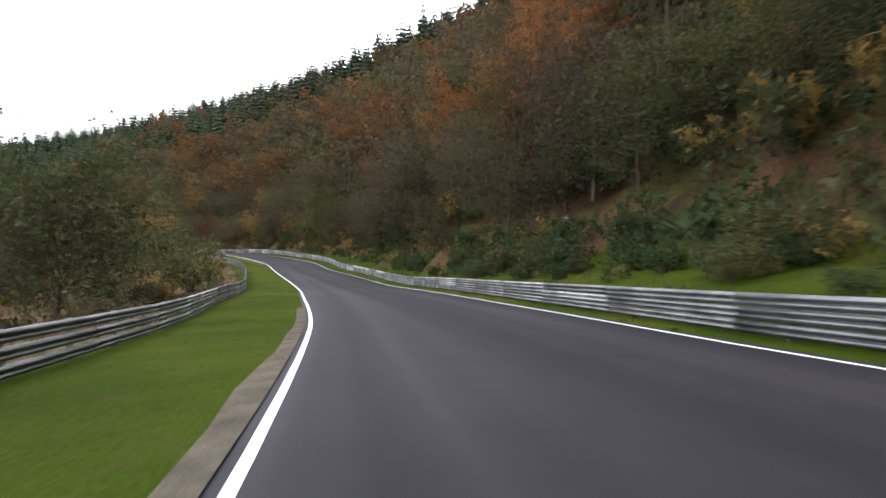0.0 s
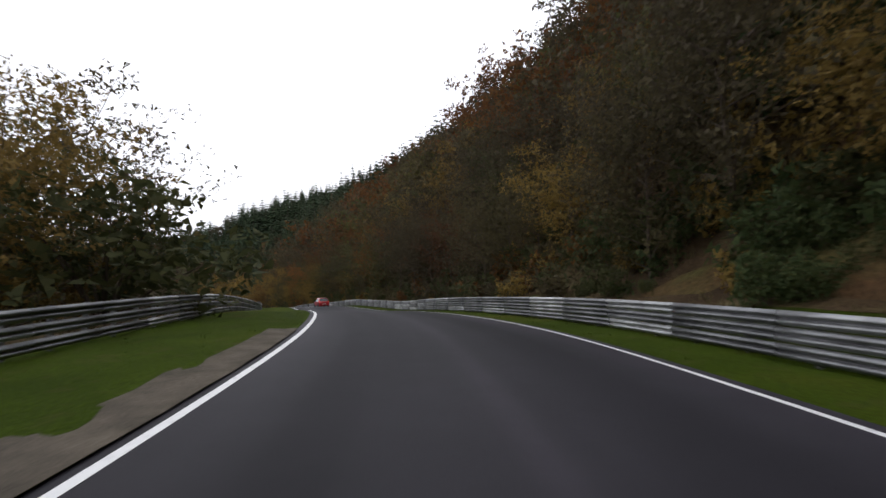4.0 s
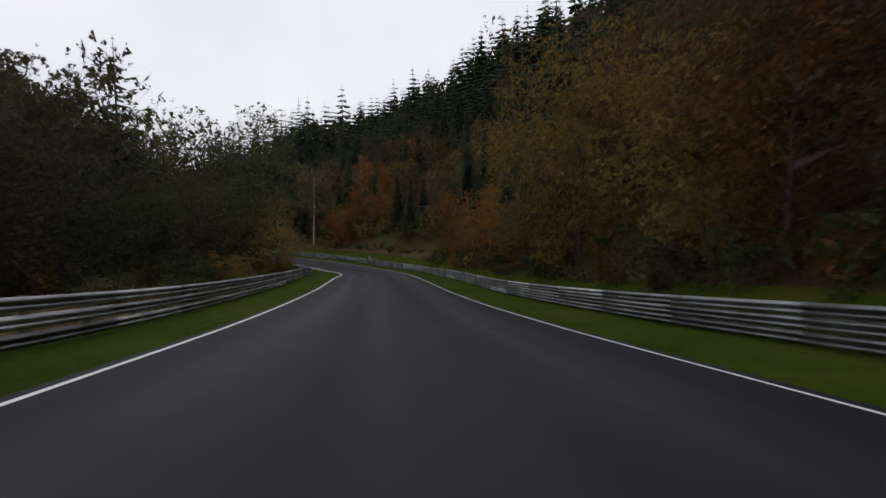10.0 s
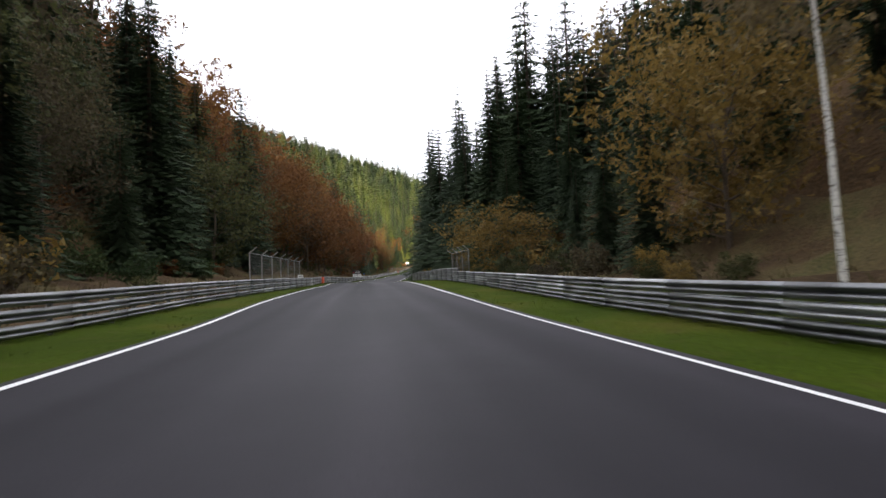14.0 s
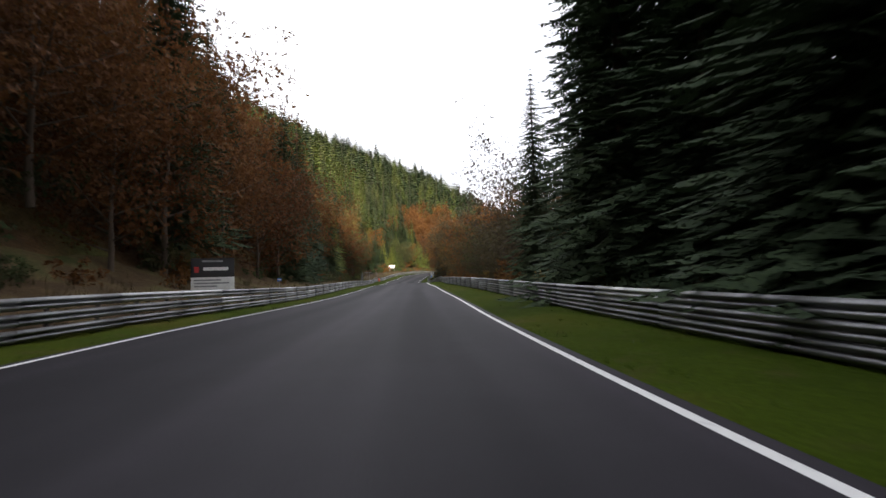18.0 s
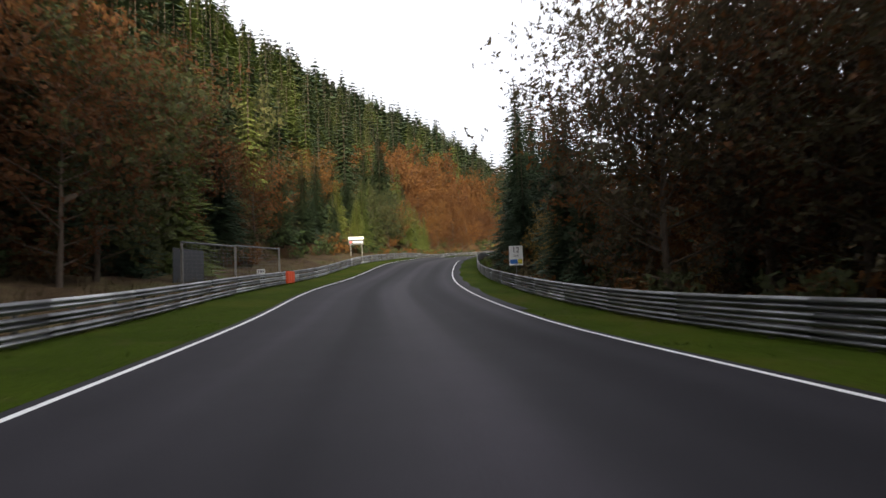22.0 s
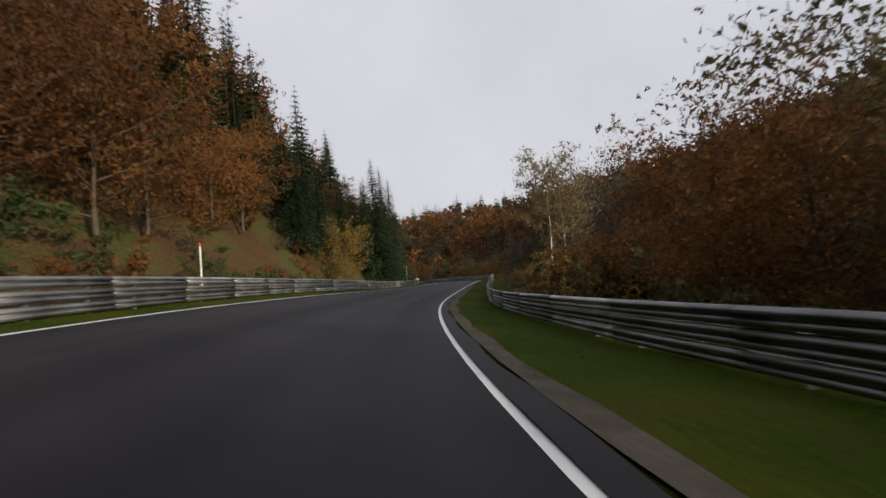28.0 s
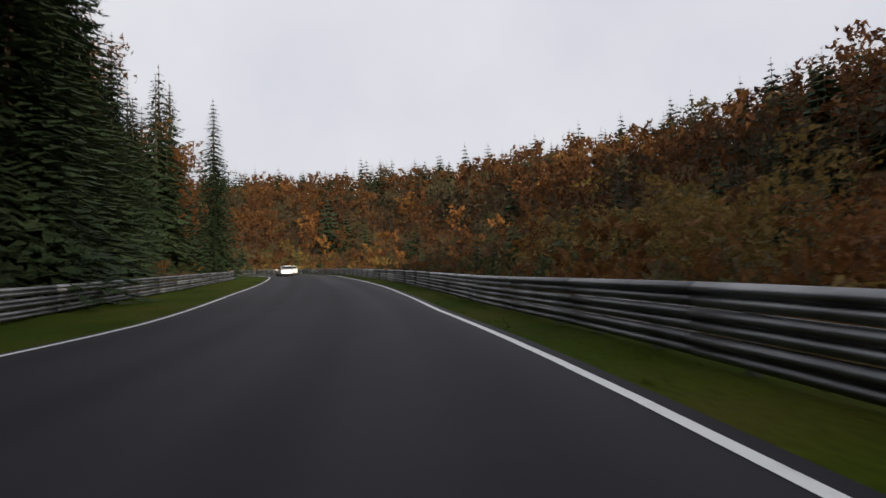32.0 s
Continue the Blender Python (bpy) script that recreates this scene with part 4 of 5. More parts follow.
HEROES = [  # kind, station, offset, height, breadth against height
    ("beech", 9.3, -30, 25, 1.0), ("oak", 9.0, -25, 17, 1.0), ("oak", 8.5, -21, 10.5, 1.2), ("oak", 8.1, -24, 10, 1.2), ("spruce", 24.52, 15.1, 27.0, 0.95), ("spruce", 23.82, 16.0, 18.7, 1.10), ("spruce", 23.58, 16.0, 15.6, 1.10), ("spruce", 23.46, 16.2, 13.3, 1.10), ("spruce", 24.30, 17.7, 24.1, 1.00), ("spruce", 32.76, -10.8, 21.6, 1.00), ("spruce", 32.32, -12.0, 20.5, 1.00), ("spruce", 33.08, -13.5, 24.3, 1.10), ("spruce", 32.02, -11.5, 15.5, 1.00), ("maple", 12.00, 19.1, 9.4, 0.75), ("beech", 12.28, 23.7, 7.9, 0.80), ("maple", 11.74, -10.8, 5.1, 1.00), ("maple", 12.98, 27.7, 3.2, 0.70), ("oak", 7.64, -20.0, 9.0, 1.30), ("oak", 7.30, -19.5, 6.0, 1.40), ("maple", 7.72, -16.3, 5.5, 0.90), ("spruce", 8.98, -33.8, 23.1, 1.00), ("maple", 0.68, 21.4, 5.1, 0.90), ("maple", 0.36, 16.8, 3.2, 0.90), ("cherry", 1.14, 21.8, 3.4, 0.90), ("maple", 1.54, 23.5, 5.8, 0.80), ("beech", 10.22, -15.8, 7.6, 1.30), ("cherry", 9.94, -13.6, 3.4, 1.30),
    ("spruce", 33.32, 41.1, 19.9, 1.10), ("spruce", 33.20, 43.7, 20.5, 1.10), ("spruce", 33.06, 45.7, 16.0, 1.10), ("spruce", 32.96, 47.3, 13.0, 1.10), ("spruce", 32.88, 48.5, 12.0, 1.10), ("spruce", 32.78, 49.6, 10.0, 1.10), ("maple", 32.72, 18.8, 9.5, 1.10), ("cherry", 32.40, 19.3, 8.2, 1.00), ("cherry", 32.52, 22.2, 9.1, 1.10), ("rust_shrub", 32.60, 21.1, 8.6, 1.20), ("maple", 33.46, 27.4, 12.2, 1.30), ("olive_shrub", 33.10, 23.4, 10.3, 1.40), ("spruce", 34.32, -10.2, 21.9, 0.80), ("spruce", 33.34, -13.0, 17.0, 0.90), ("spruce", 33.00, -12.0, 13.0, 0.90), ("spruce", 32.78, -10.8, 10.5, 0.90),
    ("spruce", 24.56, 16.5, 17.0, 1.30), ("spruce", 24.44, 14.8, 14.8, 1.30), ("spruce", 24.38, 14.6, 13.5, 1.30), ("spruce", 24.58, 21.0, 18.3, 1.30), ("spruce", 25.58, 20.2, 16.1, 1.30), ("spruce", 25.32, 20.0, 16.2, 1.30), ("spruce", 24.72, 23.7, 23.5, 1.30), ("beech", 22.74, 18.4, 16.0, 0.95), ("oak", 22.78, 23.0, 18.4, 1.00), ("sunny_spruce", 23.18, -15.8, 17.5, 1.00), ("sunny_spruce", 23.68, -21.6, 17.7, 0.90), ("alder", 22.86, -14.0, 11.6, 1.00), ("alder", 0.82, 18.6, 5.0, 1.30), ("alder", 0.68, 17.7, 5.0, 1.30), ("alder", 0.54, 16.8, 5.0, 1.30), ("alder", 0.44, 16.1, 5.0, 1.30), ("alder", 1.14, 18.9, 5.0, 1.30), ("yellow_shrub", 6.95, -11.5, 4.8, 0.8), ("spruce", 14.95, 13.8, 9, 1.0), ("oak", 28.2, 17, 8.5, 1.2), ("oak", 28.5, 20, 14, 1.0), ("beech", 28.85, 24, 14, 1.05), ("oak", 29.2, 20.5, 12, 1.0), ("cherry", 28.7, 15, 7.5, 1.1), ("oak", 27.4, 17, 9, 1.1), ("oak", 27.0, 19, 11, 1.0), ("birch", 14.35, 9.6, 15, 0.75), ("birch", 14.1, 14.8, 19, 1.05), ("cherry", 13.62, 14.5, 7.5, 1.1), ("cherry", 13.54, 17.6, 8, 0.6), ("maple", 14.75, 14.5, 9, 1.0),
    ("maple", 21.5, 12.5, 8, 1.0), ("bare_tree", 19.75, 11.8, 14, 0.9), ("spruce", 18.6, 12.0, 17, 0.9), ("oak", 19.5, 12.5, 9, 1.1), ("oak", 20.1, 12.0, 7.5, 1.1), ("alder", 20.4, 12.2, 7.5, 1.1), ("spruce", 20.9, 20, 13, 1.0), ("spruce", 21.3, 19, 13, 1.0), ("spruce", 20.6, 22, 14, 1.0), ("spruce", 21.0, 24, 15, 1.0), 
    ("maple", 23.2, 12.5, 5, 0.9), ("spruce", 25.8, -22, 19, 0.9), ("spruce", 30.95, -13.8, 23, 0.85), ("spruce", 31.6, -14.0, 21, 0.9), ("birch", 29.95, 13.9, 17.5, 0.9), ("birch", 30.0, 15.9, 17, 0.95),
    ("birch", 30.3, 18.5, 14, 0.9), ("bare_tree", 31.3, 15.0, 12, 0.7), ("bare_tree", 32.0, 17.0, 11, 0.8), ("maple", 30.05, -12.8, 7.5, 0.8), ("alder", 12.1, -16.5, 17, 1.0), ("bare_tree", 12.5, -14.5, 17, 0.9),
    ("alder", 12.9, -17.0, 15, 1.0), ("alder", 1.0, -17.0, 9, 1.1), ("olive_shrub", 1.6, -13.5, 5.0, 1.0), ("alder", 3.2, -19.0, 8, 1.0), ("maple", 16.2, 13.0, 6.5, 1.1), ("spruce", 16.9, -15, 19, 0.95), ("spruce", 16.4, -13.5, 21, 0.9),
    ("beech", 17.5, -14.0, 15, 1.0), ("maple", 11.0, 13.0, 13, 0.7), ("maple", 10.2, 15.0, 11, 0.8), ("maple", 8.6, 12.5, 7, 1.0), ("cherry", 9.3, 14.0, 9, 0.9), ("maple", 5.2, 12.5, 6, 1.1), ("maple", 4.4, 13.0, 5, 1.2), ("cherry", 2.0, 19.0, 13, 0.8),
    ("cherry", 1.5, 23.0, 14, 0.8), ("beech", 34.5, 30, 9, 1.2), ("cherry", 35.5, 26, 7, 1.2), ("spruce", 31.2, -12.5, 22, 0.9), ("spruce", 31.9, -12.5, 20, 0.9), ("spruce", 30.6, -12.8, 22, 0.9), ("spruce", 32.3, -13, 18, 0.95),
    ("bare_tree", 30.92, 25.6, 28.3, 0.60), ("bare_tree", 30.72, 25.8, 24.8, 0.60), ("bare_tree", 30.56, 23.8, 20.0, 0.70), ("spruce", 6.08, -29.9, 21.2, 0.90), ("oak", 5.62, -19.4, 15.6, 1.20),
    ("alder", 5.14, -19.2, 10.7, 1.20), ("maple", 4.90, -14.7, 7.8, 1.10), ("yellow_shrub", 4.24, -16.1, 4.4, 1.40), ("yellow_shrub", 4.10, -16.0, 3.8, 1.20), ("olive_shrub", 4.92, -11.6, 6.1, 1.30),
    ("spruce", 25.98, 20.6, 16.0, 1.00), ("spruce", 25.28, 21.2, 18.1, 1.05), ("spruce", 24.70, 18.0, 18.5, 1.05), ("spruce", 24.52, 16.0, 14.0, 1.10), ("spruce", 25.10, 24.5, 24.5, 1.10),
    ("spruce", 24.90, 25.0, 24.0, 1.10), ("maple", 25.22, 15.7, 5.2, 1.20), ("spruce", 25.86, -18.6, 25.0, 1.1), ("spruce", 23.64, 11.4, 20.2, 0.85), ("spruce", 21.34, -17.7, 18.1, 0.90),
    ("spruce", 21.80, -15.9, 20.6, 0.80), ("spruce", 22.00, -22.0, 19.8, 0.90), ("cherry", 20.98, 12.6, 10, 1.00), ("beech", 10.66, -22.6, 9.4, 1.30), ("yellow_shrub", 10.08, -16.0, 3.6, 1.80),
    ("yellow_shrub", 10.32, -16.2, 3.8, 1.80), ("alder", 1.04, -18.3, 10.7, 1.30), ("spruce", 18.46, 13.7, 25.2, 0.90), ("spruce", 19.25, 10.6, 16.0, 0.80), ("spruce", 18.90, 11.2, 24.0, 0.90), ("spruce", 18.75, 10.8, 24.5, 0.95), ("spruce", 18.62, 13.0, 27.0, 1.00), ("spruce", 18.34, 11.5, 25.0, 1.00), ("spruce", 18.86, 14.5, 25.0, 1.00), ("spruce", 18.20, 15.0, 18.0, 0.90), ("spruce", 17.92, 15.5, 13.6, 1.00),
    ("spruce", 15.58, -14.9, 21.8, 0.95), ("spruce", 15.66, -17.3, 20.9, 0.85), ("maple", 15.6, 11.2, 5.0, 1.30), ("oak", 22.64, 16.2, 15.4, 1.00),
    ("beech", 22.50, 16.0, 12.8, 1.00), ("oak", 22.38, 15.1, 10.7, 1.00),  ("beech", 22.76, -13.8, 9.9, 0.95), ("spruce", 23.00, -15.5, 13.9, 0.95),
    
]
for i, (kind, t, d, tall, wide) in enumerate(HEROES):
    plant(kind, t, d, 1.0, i % 3, tall, wide)
hero_xy = np.array([road_line.at(t, d)[:2] for kind, t, d, tall, wide in HEROES])

near_list, mid_lists, far_lists = [], {}, {}
taken = np.zeros((16000, 2))
count = 0
for t in np.arange(FIRST, END - 0.5, 0.15):
    for side in (-1, 1):
        start = float(first_row(t, side))
        depth = (100 if t < 11 else (140 if t < 24 else 175)) if side < 0 else (150 if t < 8 else (210 if t < 16 else (90 if t < 24 else 230)))
        dd = start
        while dd < depth:
            tt = t + rng.uniform(-0.065, 0.065)
            d = side * (float(half_width(tt) + rail_offset(tt, side)) + dd + rng.uniform(-1, 1))
            p = road_line.at(tt, d)
            here, dd = dd, dd + (3.6 + dd * 0.035) * rng.uniform(0.75, 1.25)
            v = np.hypot(ST_P[:, 0] - p[0], ST_P[:, 1] - p[1])
            k = int(np.argmin(v))
            if v[k] < abs(d) - 2.5:      # the place belongs to another stretch of the road
                continue
            if count and np.min(np.hypot(taken[:count, 0] - p[0], taken[:count, 1] - p[1])) < 2.9 + min(here, 150) * 0.013:
                continue
            if np.min(np.hypot(hero_xy[:, 0] - p[0], hero_xy[:, 1] - p[1])) < 3.2:
                continue
            taken[count] = p[:2]
            count += 1
            kind = mix_at(tt, side, here, rng.uniform())
            size = rng.uniform(0.75, 1.15) * float(tree_size(tt, side, here))
            if here < start + 4.5 and here < 34 and -0.5 < tt < 34:
                tall_edge = side > 0 and 15.9 < tt < 18.7 or side > 0 and 22.0 < tt < 25.2 or side < 0 and 16.5 < tt < 23.5
                near_list.append((kind, tt, d, size * (rng.uniform(0.85, 1.1) if tall_edge else rng.uniform(0.6, 0.9))))
            else:
                z = float(ground(np.array([p[:2]]))[0][0]) - 0.4
                (mid_lists if here < 40 else far_lists).setdefault(kind, []).append((p[0], p[1], z, size))
for i, (kind, t, d, s) in enumerate(near_list):
    plant(kind, t, d, s, i % 3)
for kind, places in mid_lists.items():
    wood_lot(kind + "_wood", kind, places, 1, KINDS[kind][3].split(" on ")[0].split(" at ")[0] + "s crowded on the valley slope")
for kind, places in far_lists.items():
    wood_lot("far_" + kind + "_wood", kind, places, 2, KINDS[kind][3].split(" on ")[0].split(" at ")[0] + "s high on the far slope")


def scrub_at(t, side, u):
    if side > 0:
        if t < 5:
            return pick(u, ("shrub", 0.5), ("olive_shrub", 0.36), ("yellow_shrub", 0.12), ("brown_shrub", 0.02))
        if t < 12:
            return pick(u, ("brown_shrub", 0.45), ("olive_shrub", 0.35), ("yellow_shrub", 0.08), ("rust_shrub", 0.12))
        if t < 19:
            return pick(u, ("brown_shrub", 0.4), ("olive_shrub", 0.4), ("yellow_shrub", 0.2))
        return pick(u, ("rust_shrub", 0.4), ("brown_shrub", 0.35), ("olive_shrub", 0.15), ("yellow_shrub", 0.1))
    if t < 9:
        return pick(u, ("brown_shrub", 0.5), ("yellow_shrub", 0.15), ("olive_shrub", 0.35))
    if t < 15:
        return pick(u, ("olive_shrub", 0.4), ("yellow_shrub", 0.25), ("brown_shrub", 0.35))
    return pick(u, ("brown_shrub", 0.25), ("rust_shrub", 0.25), ("olive_shrub", 0.25), ("shrub", 0.25))


# shrubs: the ones by the barrier each a thing, the rest a joined undergrowth
scrub = {}
shrubs = 0
for t in np.arange(FIRST, END - 0.6, 0.05):
    for side in (-1, 1):
        start = float(first_row(t, side))
        bank = 3.0 if side > 0 else (1.6 if t < 15 else 4.5)
        if side > 0 and t > 15:
            bank = 1.5
        if side > 0 and 12 < t < 14.6:
            bank = 7.0
        for _ in range(13 if side > 0 and (t < 5 or t > 29) else (8 if side > 0 and t < 13 or side < 0 and 20.5 < t < 27 else 4)):
            dd = rng.uniform(bank, max(start, bank) + (20 if side > 0 and t < 13 else (34 if side > 0 and t > 29 else 14)))
            if side < 0 and 22.6 < t < 26 and dd < 7:
                continue
            tt = t + rng.uniform(-0.04, 0.04)
            d = side * (float(half_width(tt) + rail_offset(tt, side)) + dd)
            p = road_line.at(tt, d)
            v = np.hypot(ST_P[:, 0] - p[0], ST_P[:, 1] - p[1])
            if v.min() < abs(d) - 2:
                continue
            kind = scrub_at(tt, side, rng.uniform())
            s = rng.uniform(0.35, 0.95) * (1.0 if dd > bank + 2 else 0.65) * (1.3 if side > 0 and tt < 5 and dd > 6 else (1.7 if side > 0 and tt > 29 and dd > 6 else 1.0))
            if dd < bank + 3.2 and shrubs < 290 and 0 < tt < 33 and rng.uniform() < 0.55:
                plant(kind, tt, d, s, shrubs % 3)
                shrubs += 1
            else:
                scrub.setdefault((kind, 1 if dd < bank + 7 else 2), []).append((p[0], p[1], ground_at(tt, d) - 0.1, s))
for t in np.arange(-0.6, 14.2, 0.075):      # the thicket on the slope over the first bends
    for dd in np.arange(7.5 if t < 5 else (4.0 if t < 12.3 else 9.0), 34, 2.6):
        tt, out = t + rng.uniform(-0.06, 0.06), dd + rng.uniform(-0.9, 0.9)
        d = float(half_width(tt) + rail_offset(tt, 1)) + out
        p = road_line.at(tt, d)
        scrub.setdefault((scrub_at(tt, 1, rng.uniform()), 1 if out < 13 else 2), []).append((p[0], p[1], ground_at(tt, d) - 0.1, rng.uniform(0.45, 1.0)))
for (kind, lod), places in scrub.items():
    wood_lot(kind + "_undergrowth", kind, places, lod, KINDS[kind][3].split(" behind")[0].split(" on ")[0] + "s as undergrowth below the trees", category="undergrowth", finer=1)



def tufts(name, label, count, spread, tall, mat, seed):
    """Many upright blades in clumps; spread(r, side, t) gives the distance from the white line."""
    r = np.random.default_rng(seed)
    vs = []
    for _ in range(count):
        t, side = r.uniform(-0.5, 34), r.choice((-1, 1))
        out = spread(r, side, t)
        if out is None:
            continue
        d = side * (float(half_width(t)) + out)
        beyond = abs(d) - float(half_width(t)) - float(rail_offset(t, side))
        base = road_line.at(t, d, float(hill(t, side, beyond)) - 0.02)
        for _ in range(6):
            foot = base + np.array([*r.normal(0, 0.07 + tall * 0.12, 2), 0.0])
            ang, h = r.uniform(0, 6.28), tall * r.uniform(0.5, 1.3)
            wide = np.array([math.cos(ang), math.sin(ang), 0]) * (0.012 + tall * 0.03)
            vs += [foot - wide, foot + wide, foot + np.array([*r.normal(0, 0.3 * h, 2), h])]
    v = np.array(vs)
    return tagged(new(name, mesh_of(name, v, np.arange(len(v)).reshape(-1, 3), mat)), label, "grass", kind="stuff")


BLADES = leaf_material("grass_blades", [(0.0, (0.025, 0.045, 0.005)), (0.5, (0.042, 0.066, 0.008)), (1.0, (0.08, 0.08, 0.02))], 0.2)
WEEDS = leaf_material("dry_weeds", [(0.0, (0.05, 0.04, 0.02)), (0.5, (0.10, 0.075, 0.035)), (0.8, (0.06, 0.075, 0.02)), (1.0, (0.16, 0.12, 0.06))], 0.2)
tufts("grass_tufts", "short green grass blades along the verges", 8000, lambda r, side, t: float(rail_offset(t, side)) + r.normal(0, 0.2) if r.uniform() < 0.45 else r.uniform(0.35, float(rail_offset(t, side))), 0.09, BLADES, 3)
tufts("tall_weeds", "tall withered weeds behind the crash barriers", 13000, lambda r, side, t: float(rail_offset(t, side)) + 0.5 + r.exponential(3.5), 0.42, WEEDS, 5)


# ---- things along the road ----
def simple(name, color, rough=0.6, metal=0.0, vary=0.25, scale=6.0, spec=0.5):
    q = Mat(name, rough, metal, spec)
    f = q.noise(scale, 4.0)
    lo, hi = tuple(c * (1 - vary) for c in color), tuple(min(1, c * (1 + vary)) for c in color)
    return q.color(q.ramp(f, [(0.3, lo), (0.7, hi)])).m


WHITE = simple("white_board", (0.72, 0.72, 0.70), 0.5, vary=0.1)
BLACK = simple("black_board", (0.02, 0.02, 0.022), 0.5)
GREYBAR = simple("grey_print", (0.25, 0.25, 0.26), 0.5)
REDPRINT = simple("red_print", (0.45, 0.03, 0.03), 0.5)
BLUE = simple("blue_print", (0.03, 0.16, 0.5), 0.5)
YELLOW = simple("yellow_print", (0.6, 0.5, 0.04), 0.5)
PAD = simple("orange_pad", (0.75, 0.09, 0.025), 0.55, vary=0.15)
WOODPALE = simple("pale_wood", (0.42, 0.33, 0.22), 0.8)
CONCRETE = simple("concrete", (0.38, 0.36, 0.33), 0.9, vary=0.3, scale=3.0)
GREYPOST = simple("weathered_post", (0.20, 0.19, 0.17), 0.8)
KERB_RED = simple("kerb_red", (0.24, 0.045, 0.05), 0.85, vary=0.55, scale=4.0)
KERB_WHITE = simple("kerb_white", (0.36, 0.34, 0.31), 0.85, vary=0.55, scale=4.0)
NET = simple("net_wire", (0.13, 0.13, 0.13), 0.6, metal=0.4)


def bm_box(bm, sx, sy, sz, centre, turn=None):
    m = Matrix.Translation(centre) @ (turn or Matrix.Identity(4)) @ Matrix.Diagonal((sx, sy, sz, 1))
    bmesh.ops.create_cube(bm, size=1.0, matrix=m)


def rod(bm, a, b, radius, sides=8):
    a, b = Vector(a), Vector(b)
    d = b - a
    m = Matrix.Translation((a + b) / 2) @ d.to_track_quat("Z", "Y").to_matrix().to_4x4()
    bmesh.ops.create_cone(bm, cap_ends=True, segments=sides, radius1=radius, radius2=radius, depth=d.length, matrix=m)


def rod_bm(a, b, radius, sides=8):
    bm = bmesh.new()
    rod(bm, a, b, radius, sides)
    return bm


def stand(name, label, category, t, d, turn=0.0, lift=0.0, group="", over=None):
    """An empty on the ground at station t, its x axis across the road, its y axis along it."""
    thing = tagged(new(name), label, category, group)
    p = road_line.at(t, d)
    z = ground_at(t, d) if abs(d) > float(half_width(t)) + 0.3 else p[2]
    if over is not None:
        z = p[2] + over
    thing.matrix_basis = pose(p[0], p[1], z + lift, 0, 0, road_line.heading(t) + turn)
    return thing


def writing(text, size, material, parent, place, name="lettering"):
    """Raised letters that face the coming traffic (-y)."""
    cu = bpy.data.curves.new(name, "FONT")
    cu.body, cu.size, cu.extrude, cu.align_x, cu.align_y = text, size, 0.004, "CENTER", "CENTER"
    tmp = bpy.data.objects.new(name, cu)
    scene.collection.objects.link(tmp)
    me = bpy.data.meshes.new_from_object(tmp.evaluated_get(bpy.context.evaluated_depsgraph_get()))
    bpy.data.objects.remove(tmp)
    me.materials.clear()
    me.materials.append(material)
    ob = new(name, me)
    ob.parent = parent
    ob.matrix_basis = pose(*place, 90, 0, 0)
    return ob


# advertising board with a black upper and a white lower panel
ad = stand("advertising_board", "black and white advertising board on two posts behind the barrier", "sign board", 18.98, -8.5, 12, over=0.1)
for x in (-0.75, 0.75):
    part("post", box_bm(0.09, 0.09, 3.0, (x, 0.06, 1.0), 0.01), GREYPOST, ad)
part("upper_panel", box_bm(2.1, 0.04, 0.98, (0, 0, 2.05), 0.008), BLACK, ad, "black panel with light brand bars")
part("lower_panel", box_bm(2.1, 0.04, 0.82, (0, 0, 1.14), 0.008), WHITE, ad, "white panel with grey lines of print")
part("header_bar", box_bm(1.0, 0.012, 0.09, (0.0, -0.026, 2.38)), GREYBAR, ad)
part("brand_bar", box_bm(1.2, 0.012, 0.17, (0.15, -0.026, 1.98)), WHITE, ad)
part("brand_mark", box_bm(0.22, 0.012, 0.3, (-0.78, -0.026, 1.95), 0.0), REDPRINT, ad)
for k, w in enumerate((1.3, 1.7, 1.1)):
    part("print_line", box_bm(w, 0.012, 0.075, (-0.9 + w / 2, -0.026, 1.4 - 0.16 * k)), GREYBAR, ad)
for k in range(2):
    part("print_mark", box_bm(0.3, 0.012, 0.08, (0.75 - 0.45 * k, -0.026, 0.85)), BLACK, ad)

ad2 = stand("advertising_board", "black and white advertising board high on the grassy bank", "sign board", 24.42, -12.4, 10, over=1.9)
z0 = 0.7
for x in (-0.85, 0.85):
    part("post", box_bm(0.1, 0.1, 2.6, (x, 0.07, 0.2), 0.01), GREYPOST, ad2)
part("upper_panel", box_bm(2.3, 0.04, 0.42, (0, 0, z0 + 1.02), 0.008), WHITE, ad2, "pale grey header panel")
part("lower_panel", box_bm(2.3, 0.04, 0.8, (0, 0, z0 + 0.4), 0.008), BLACK, ad2, "black panel with a white brand bar")
part("brand_bar", box_bm(1.5, 0.012, 0.26, (0.25, -0.026, z0 + 0.4)), WHITE, ad2)
part("brand_mark", box_bm(0.3, 0.012, 0.34, (-0.85, -0.026, z0 + 0.42)), REDPRINT, ad2)

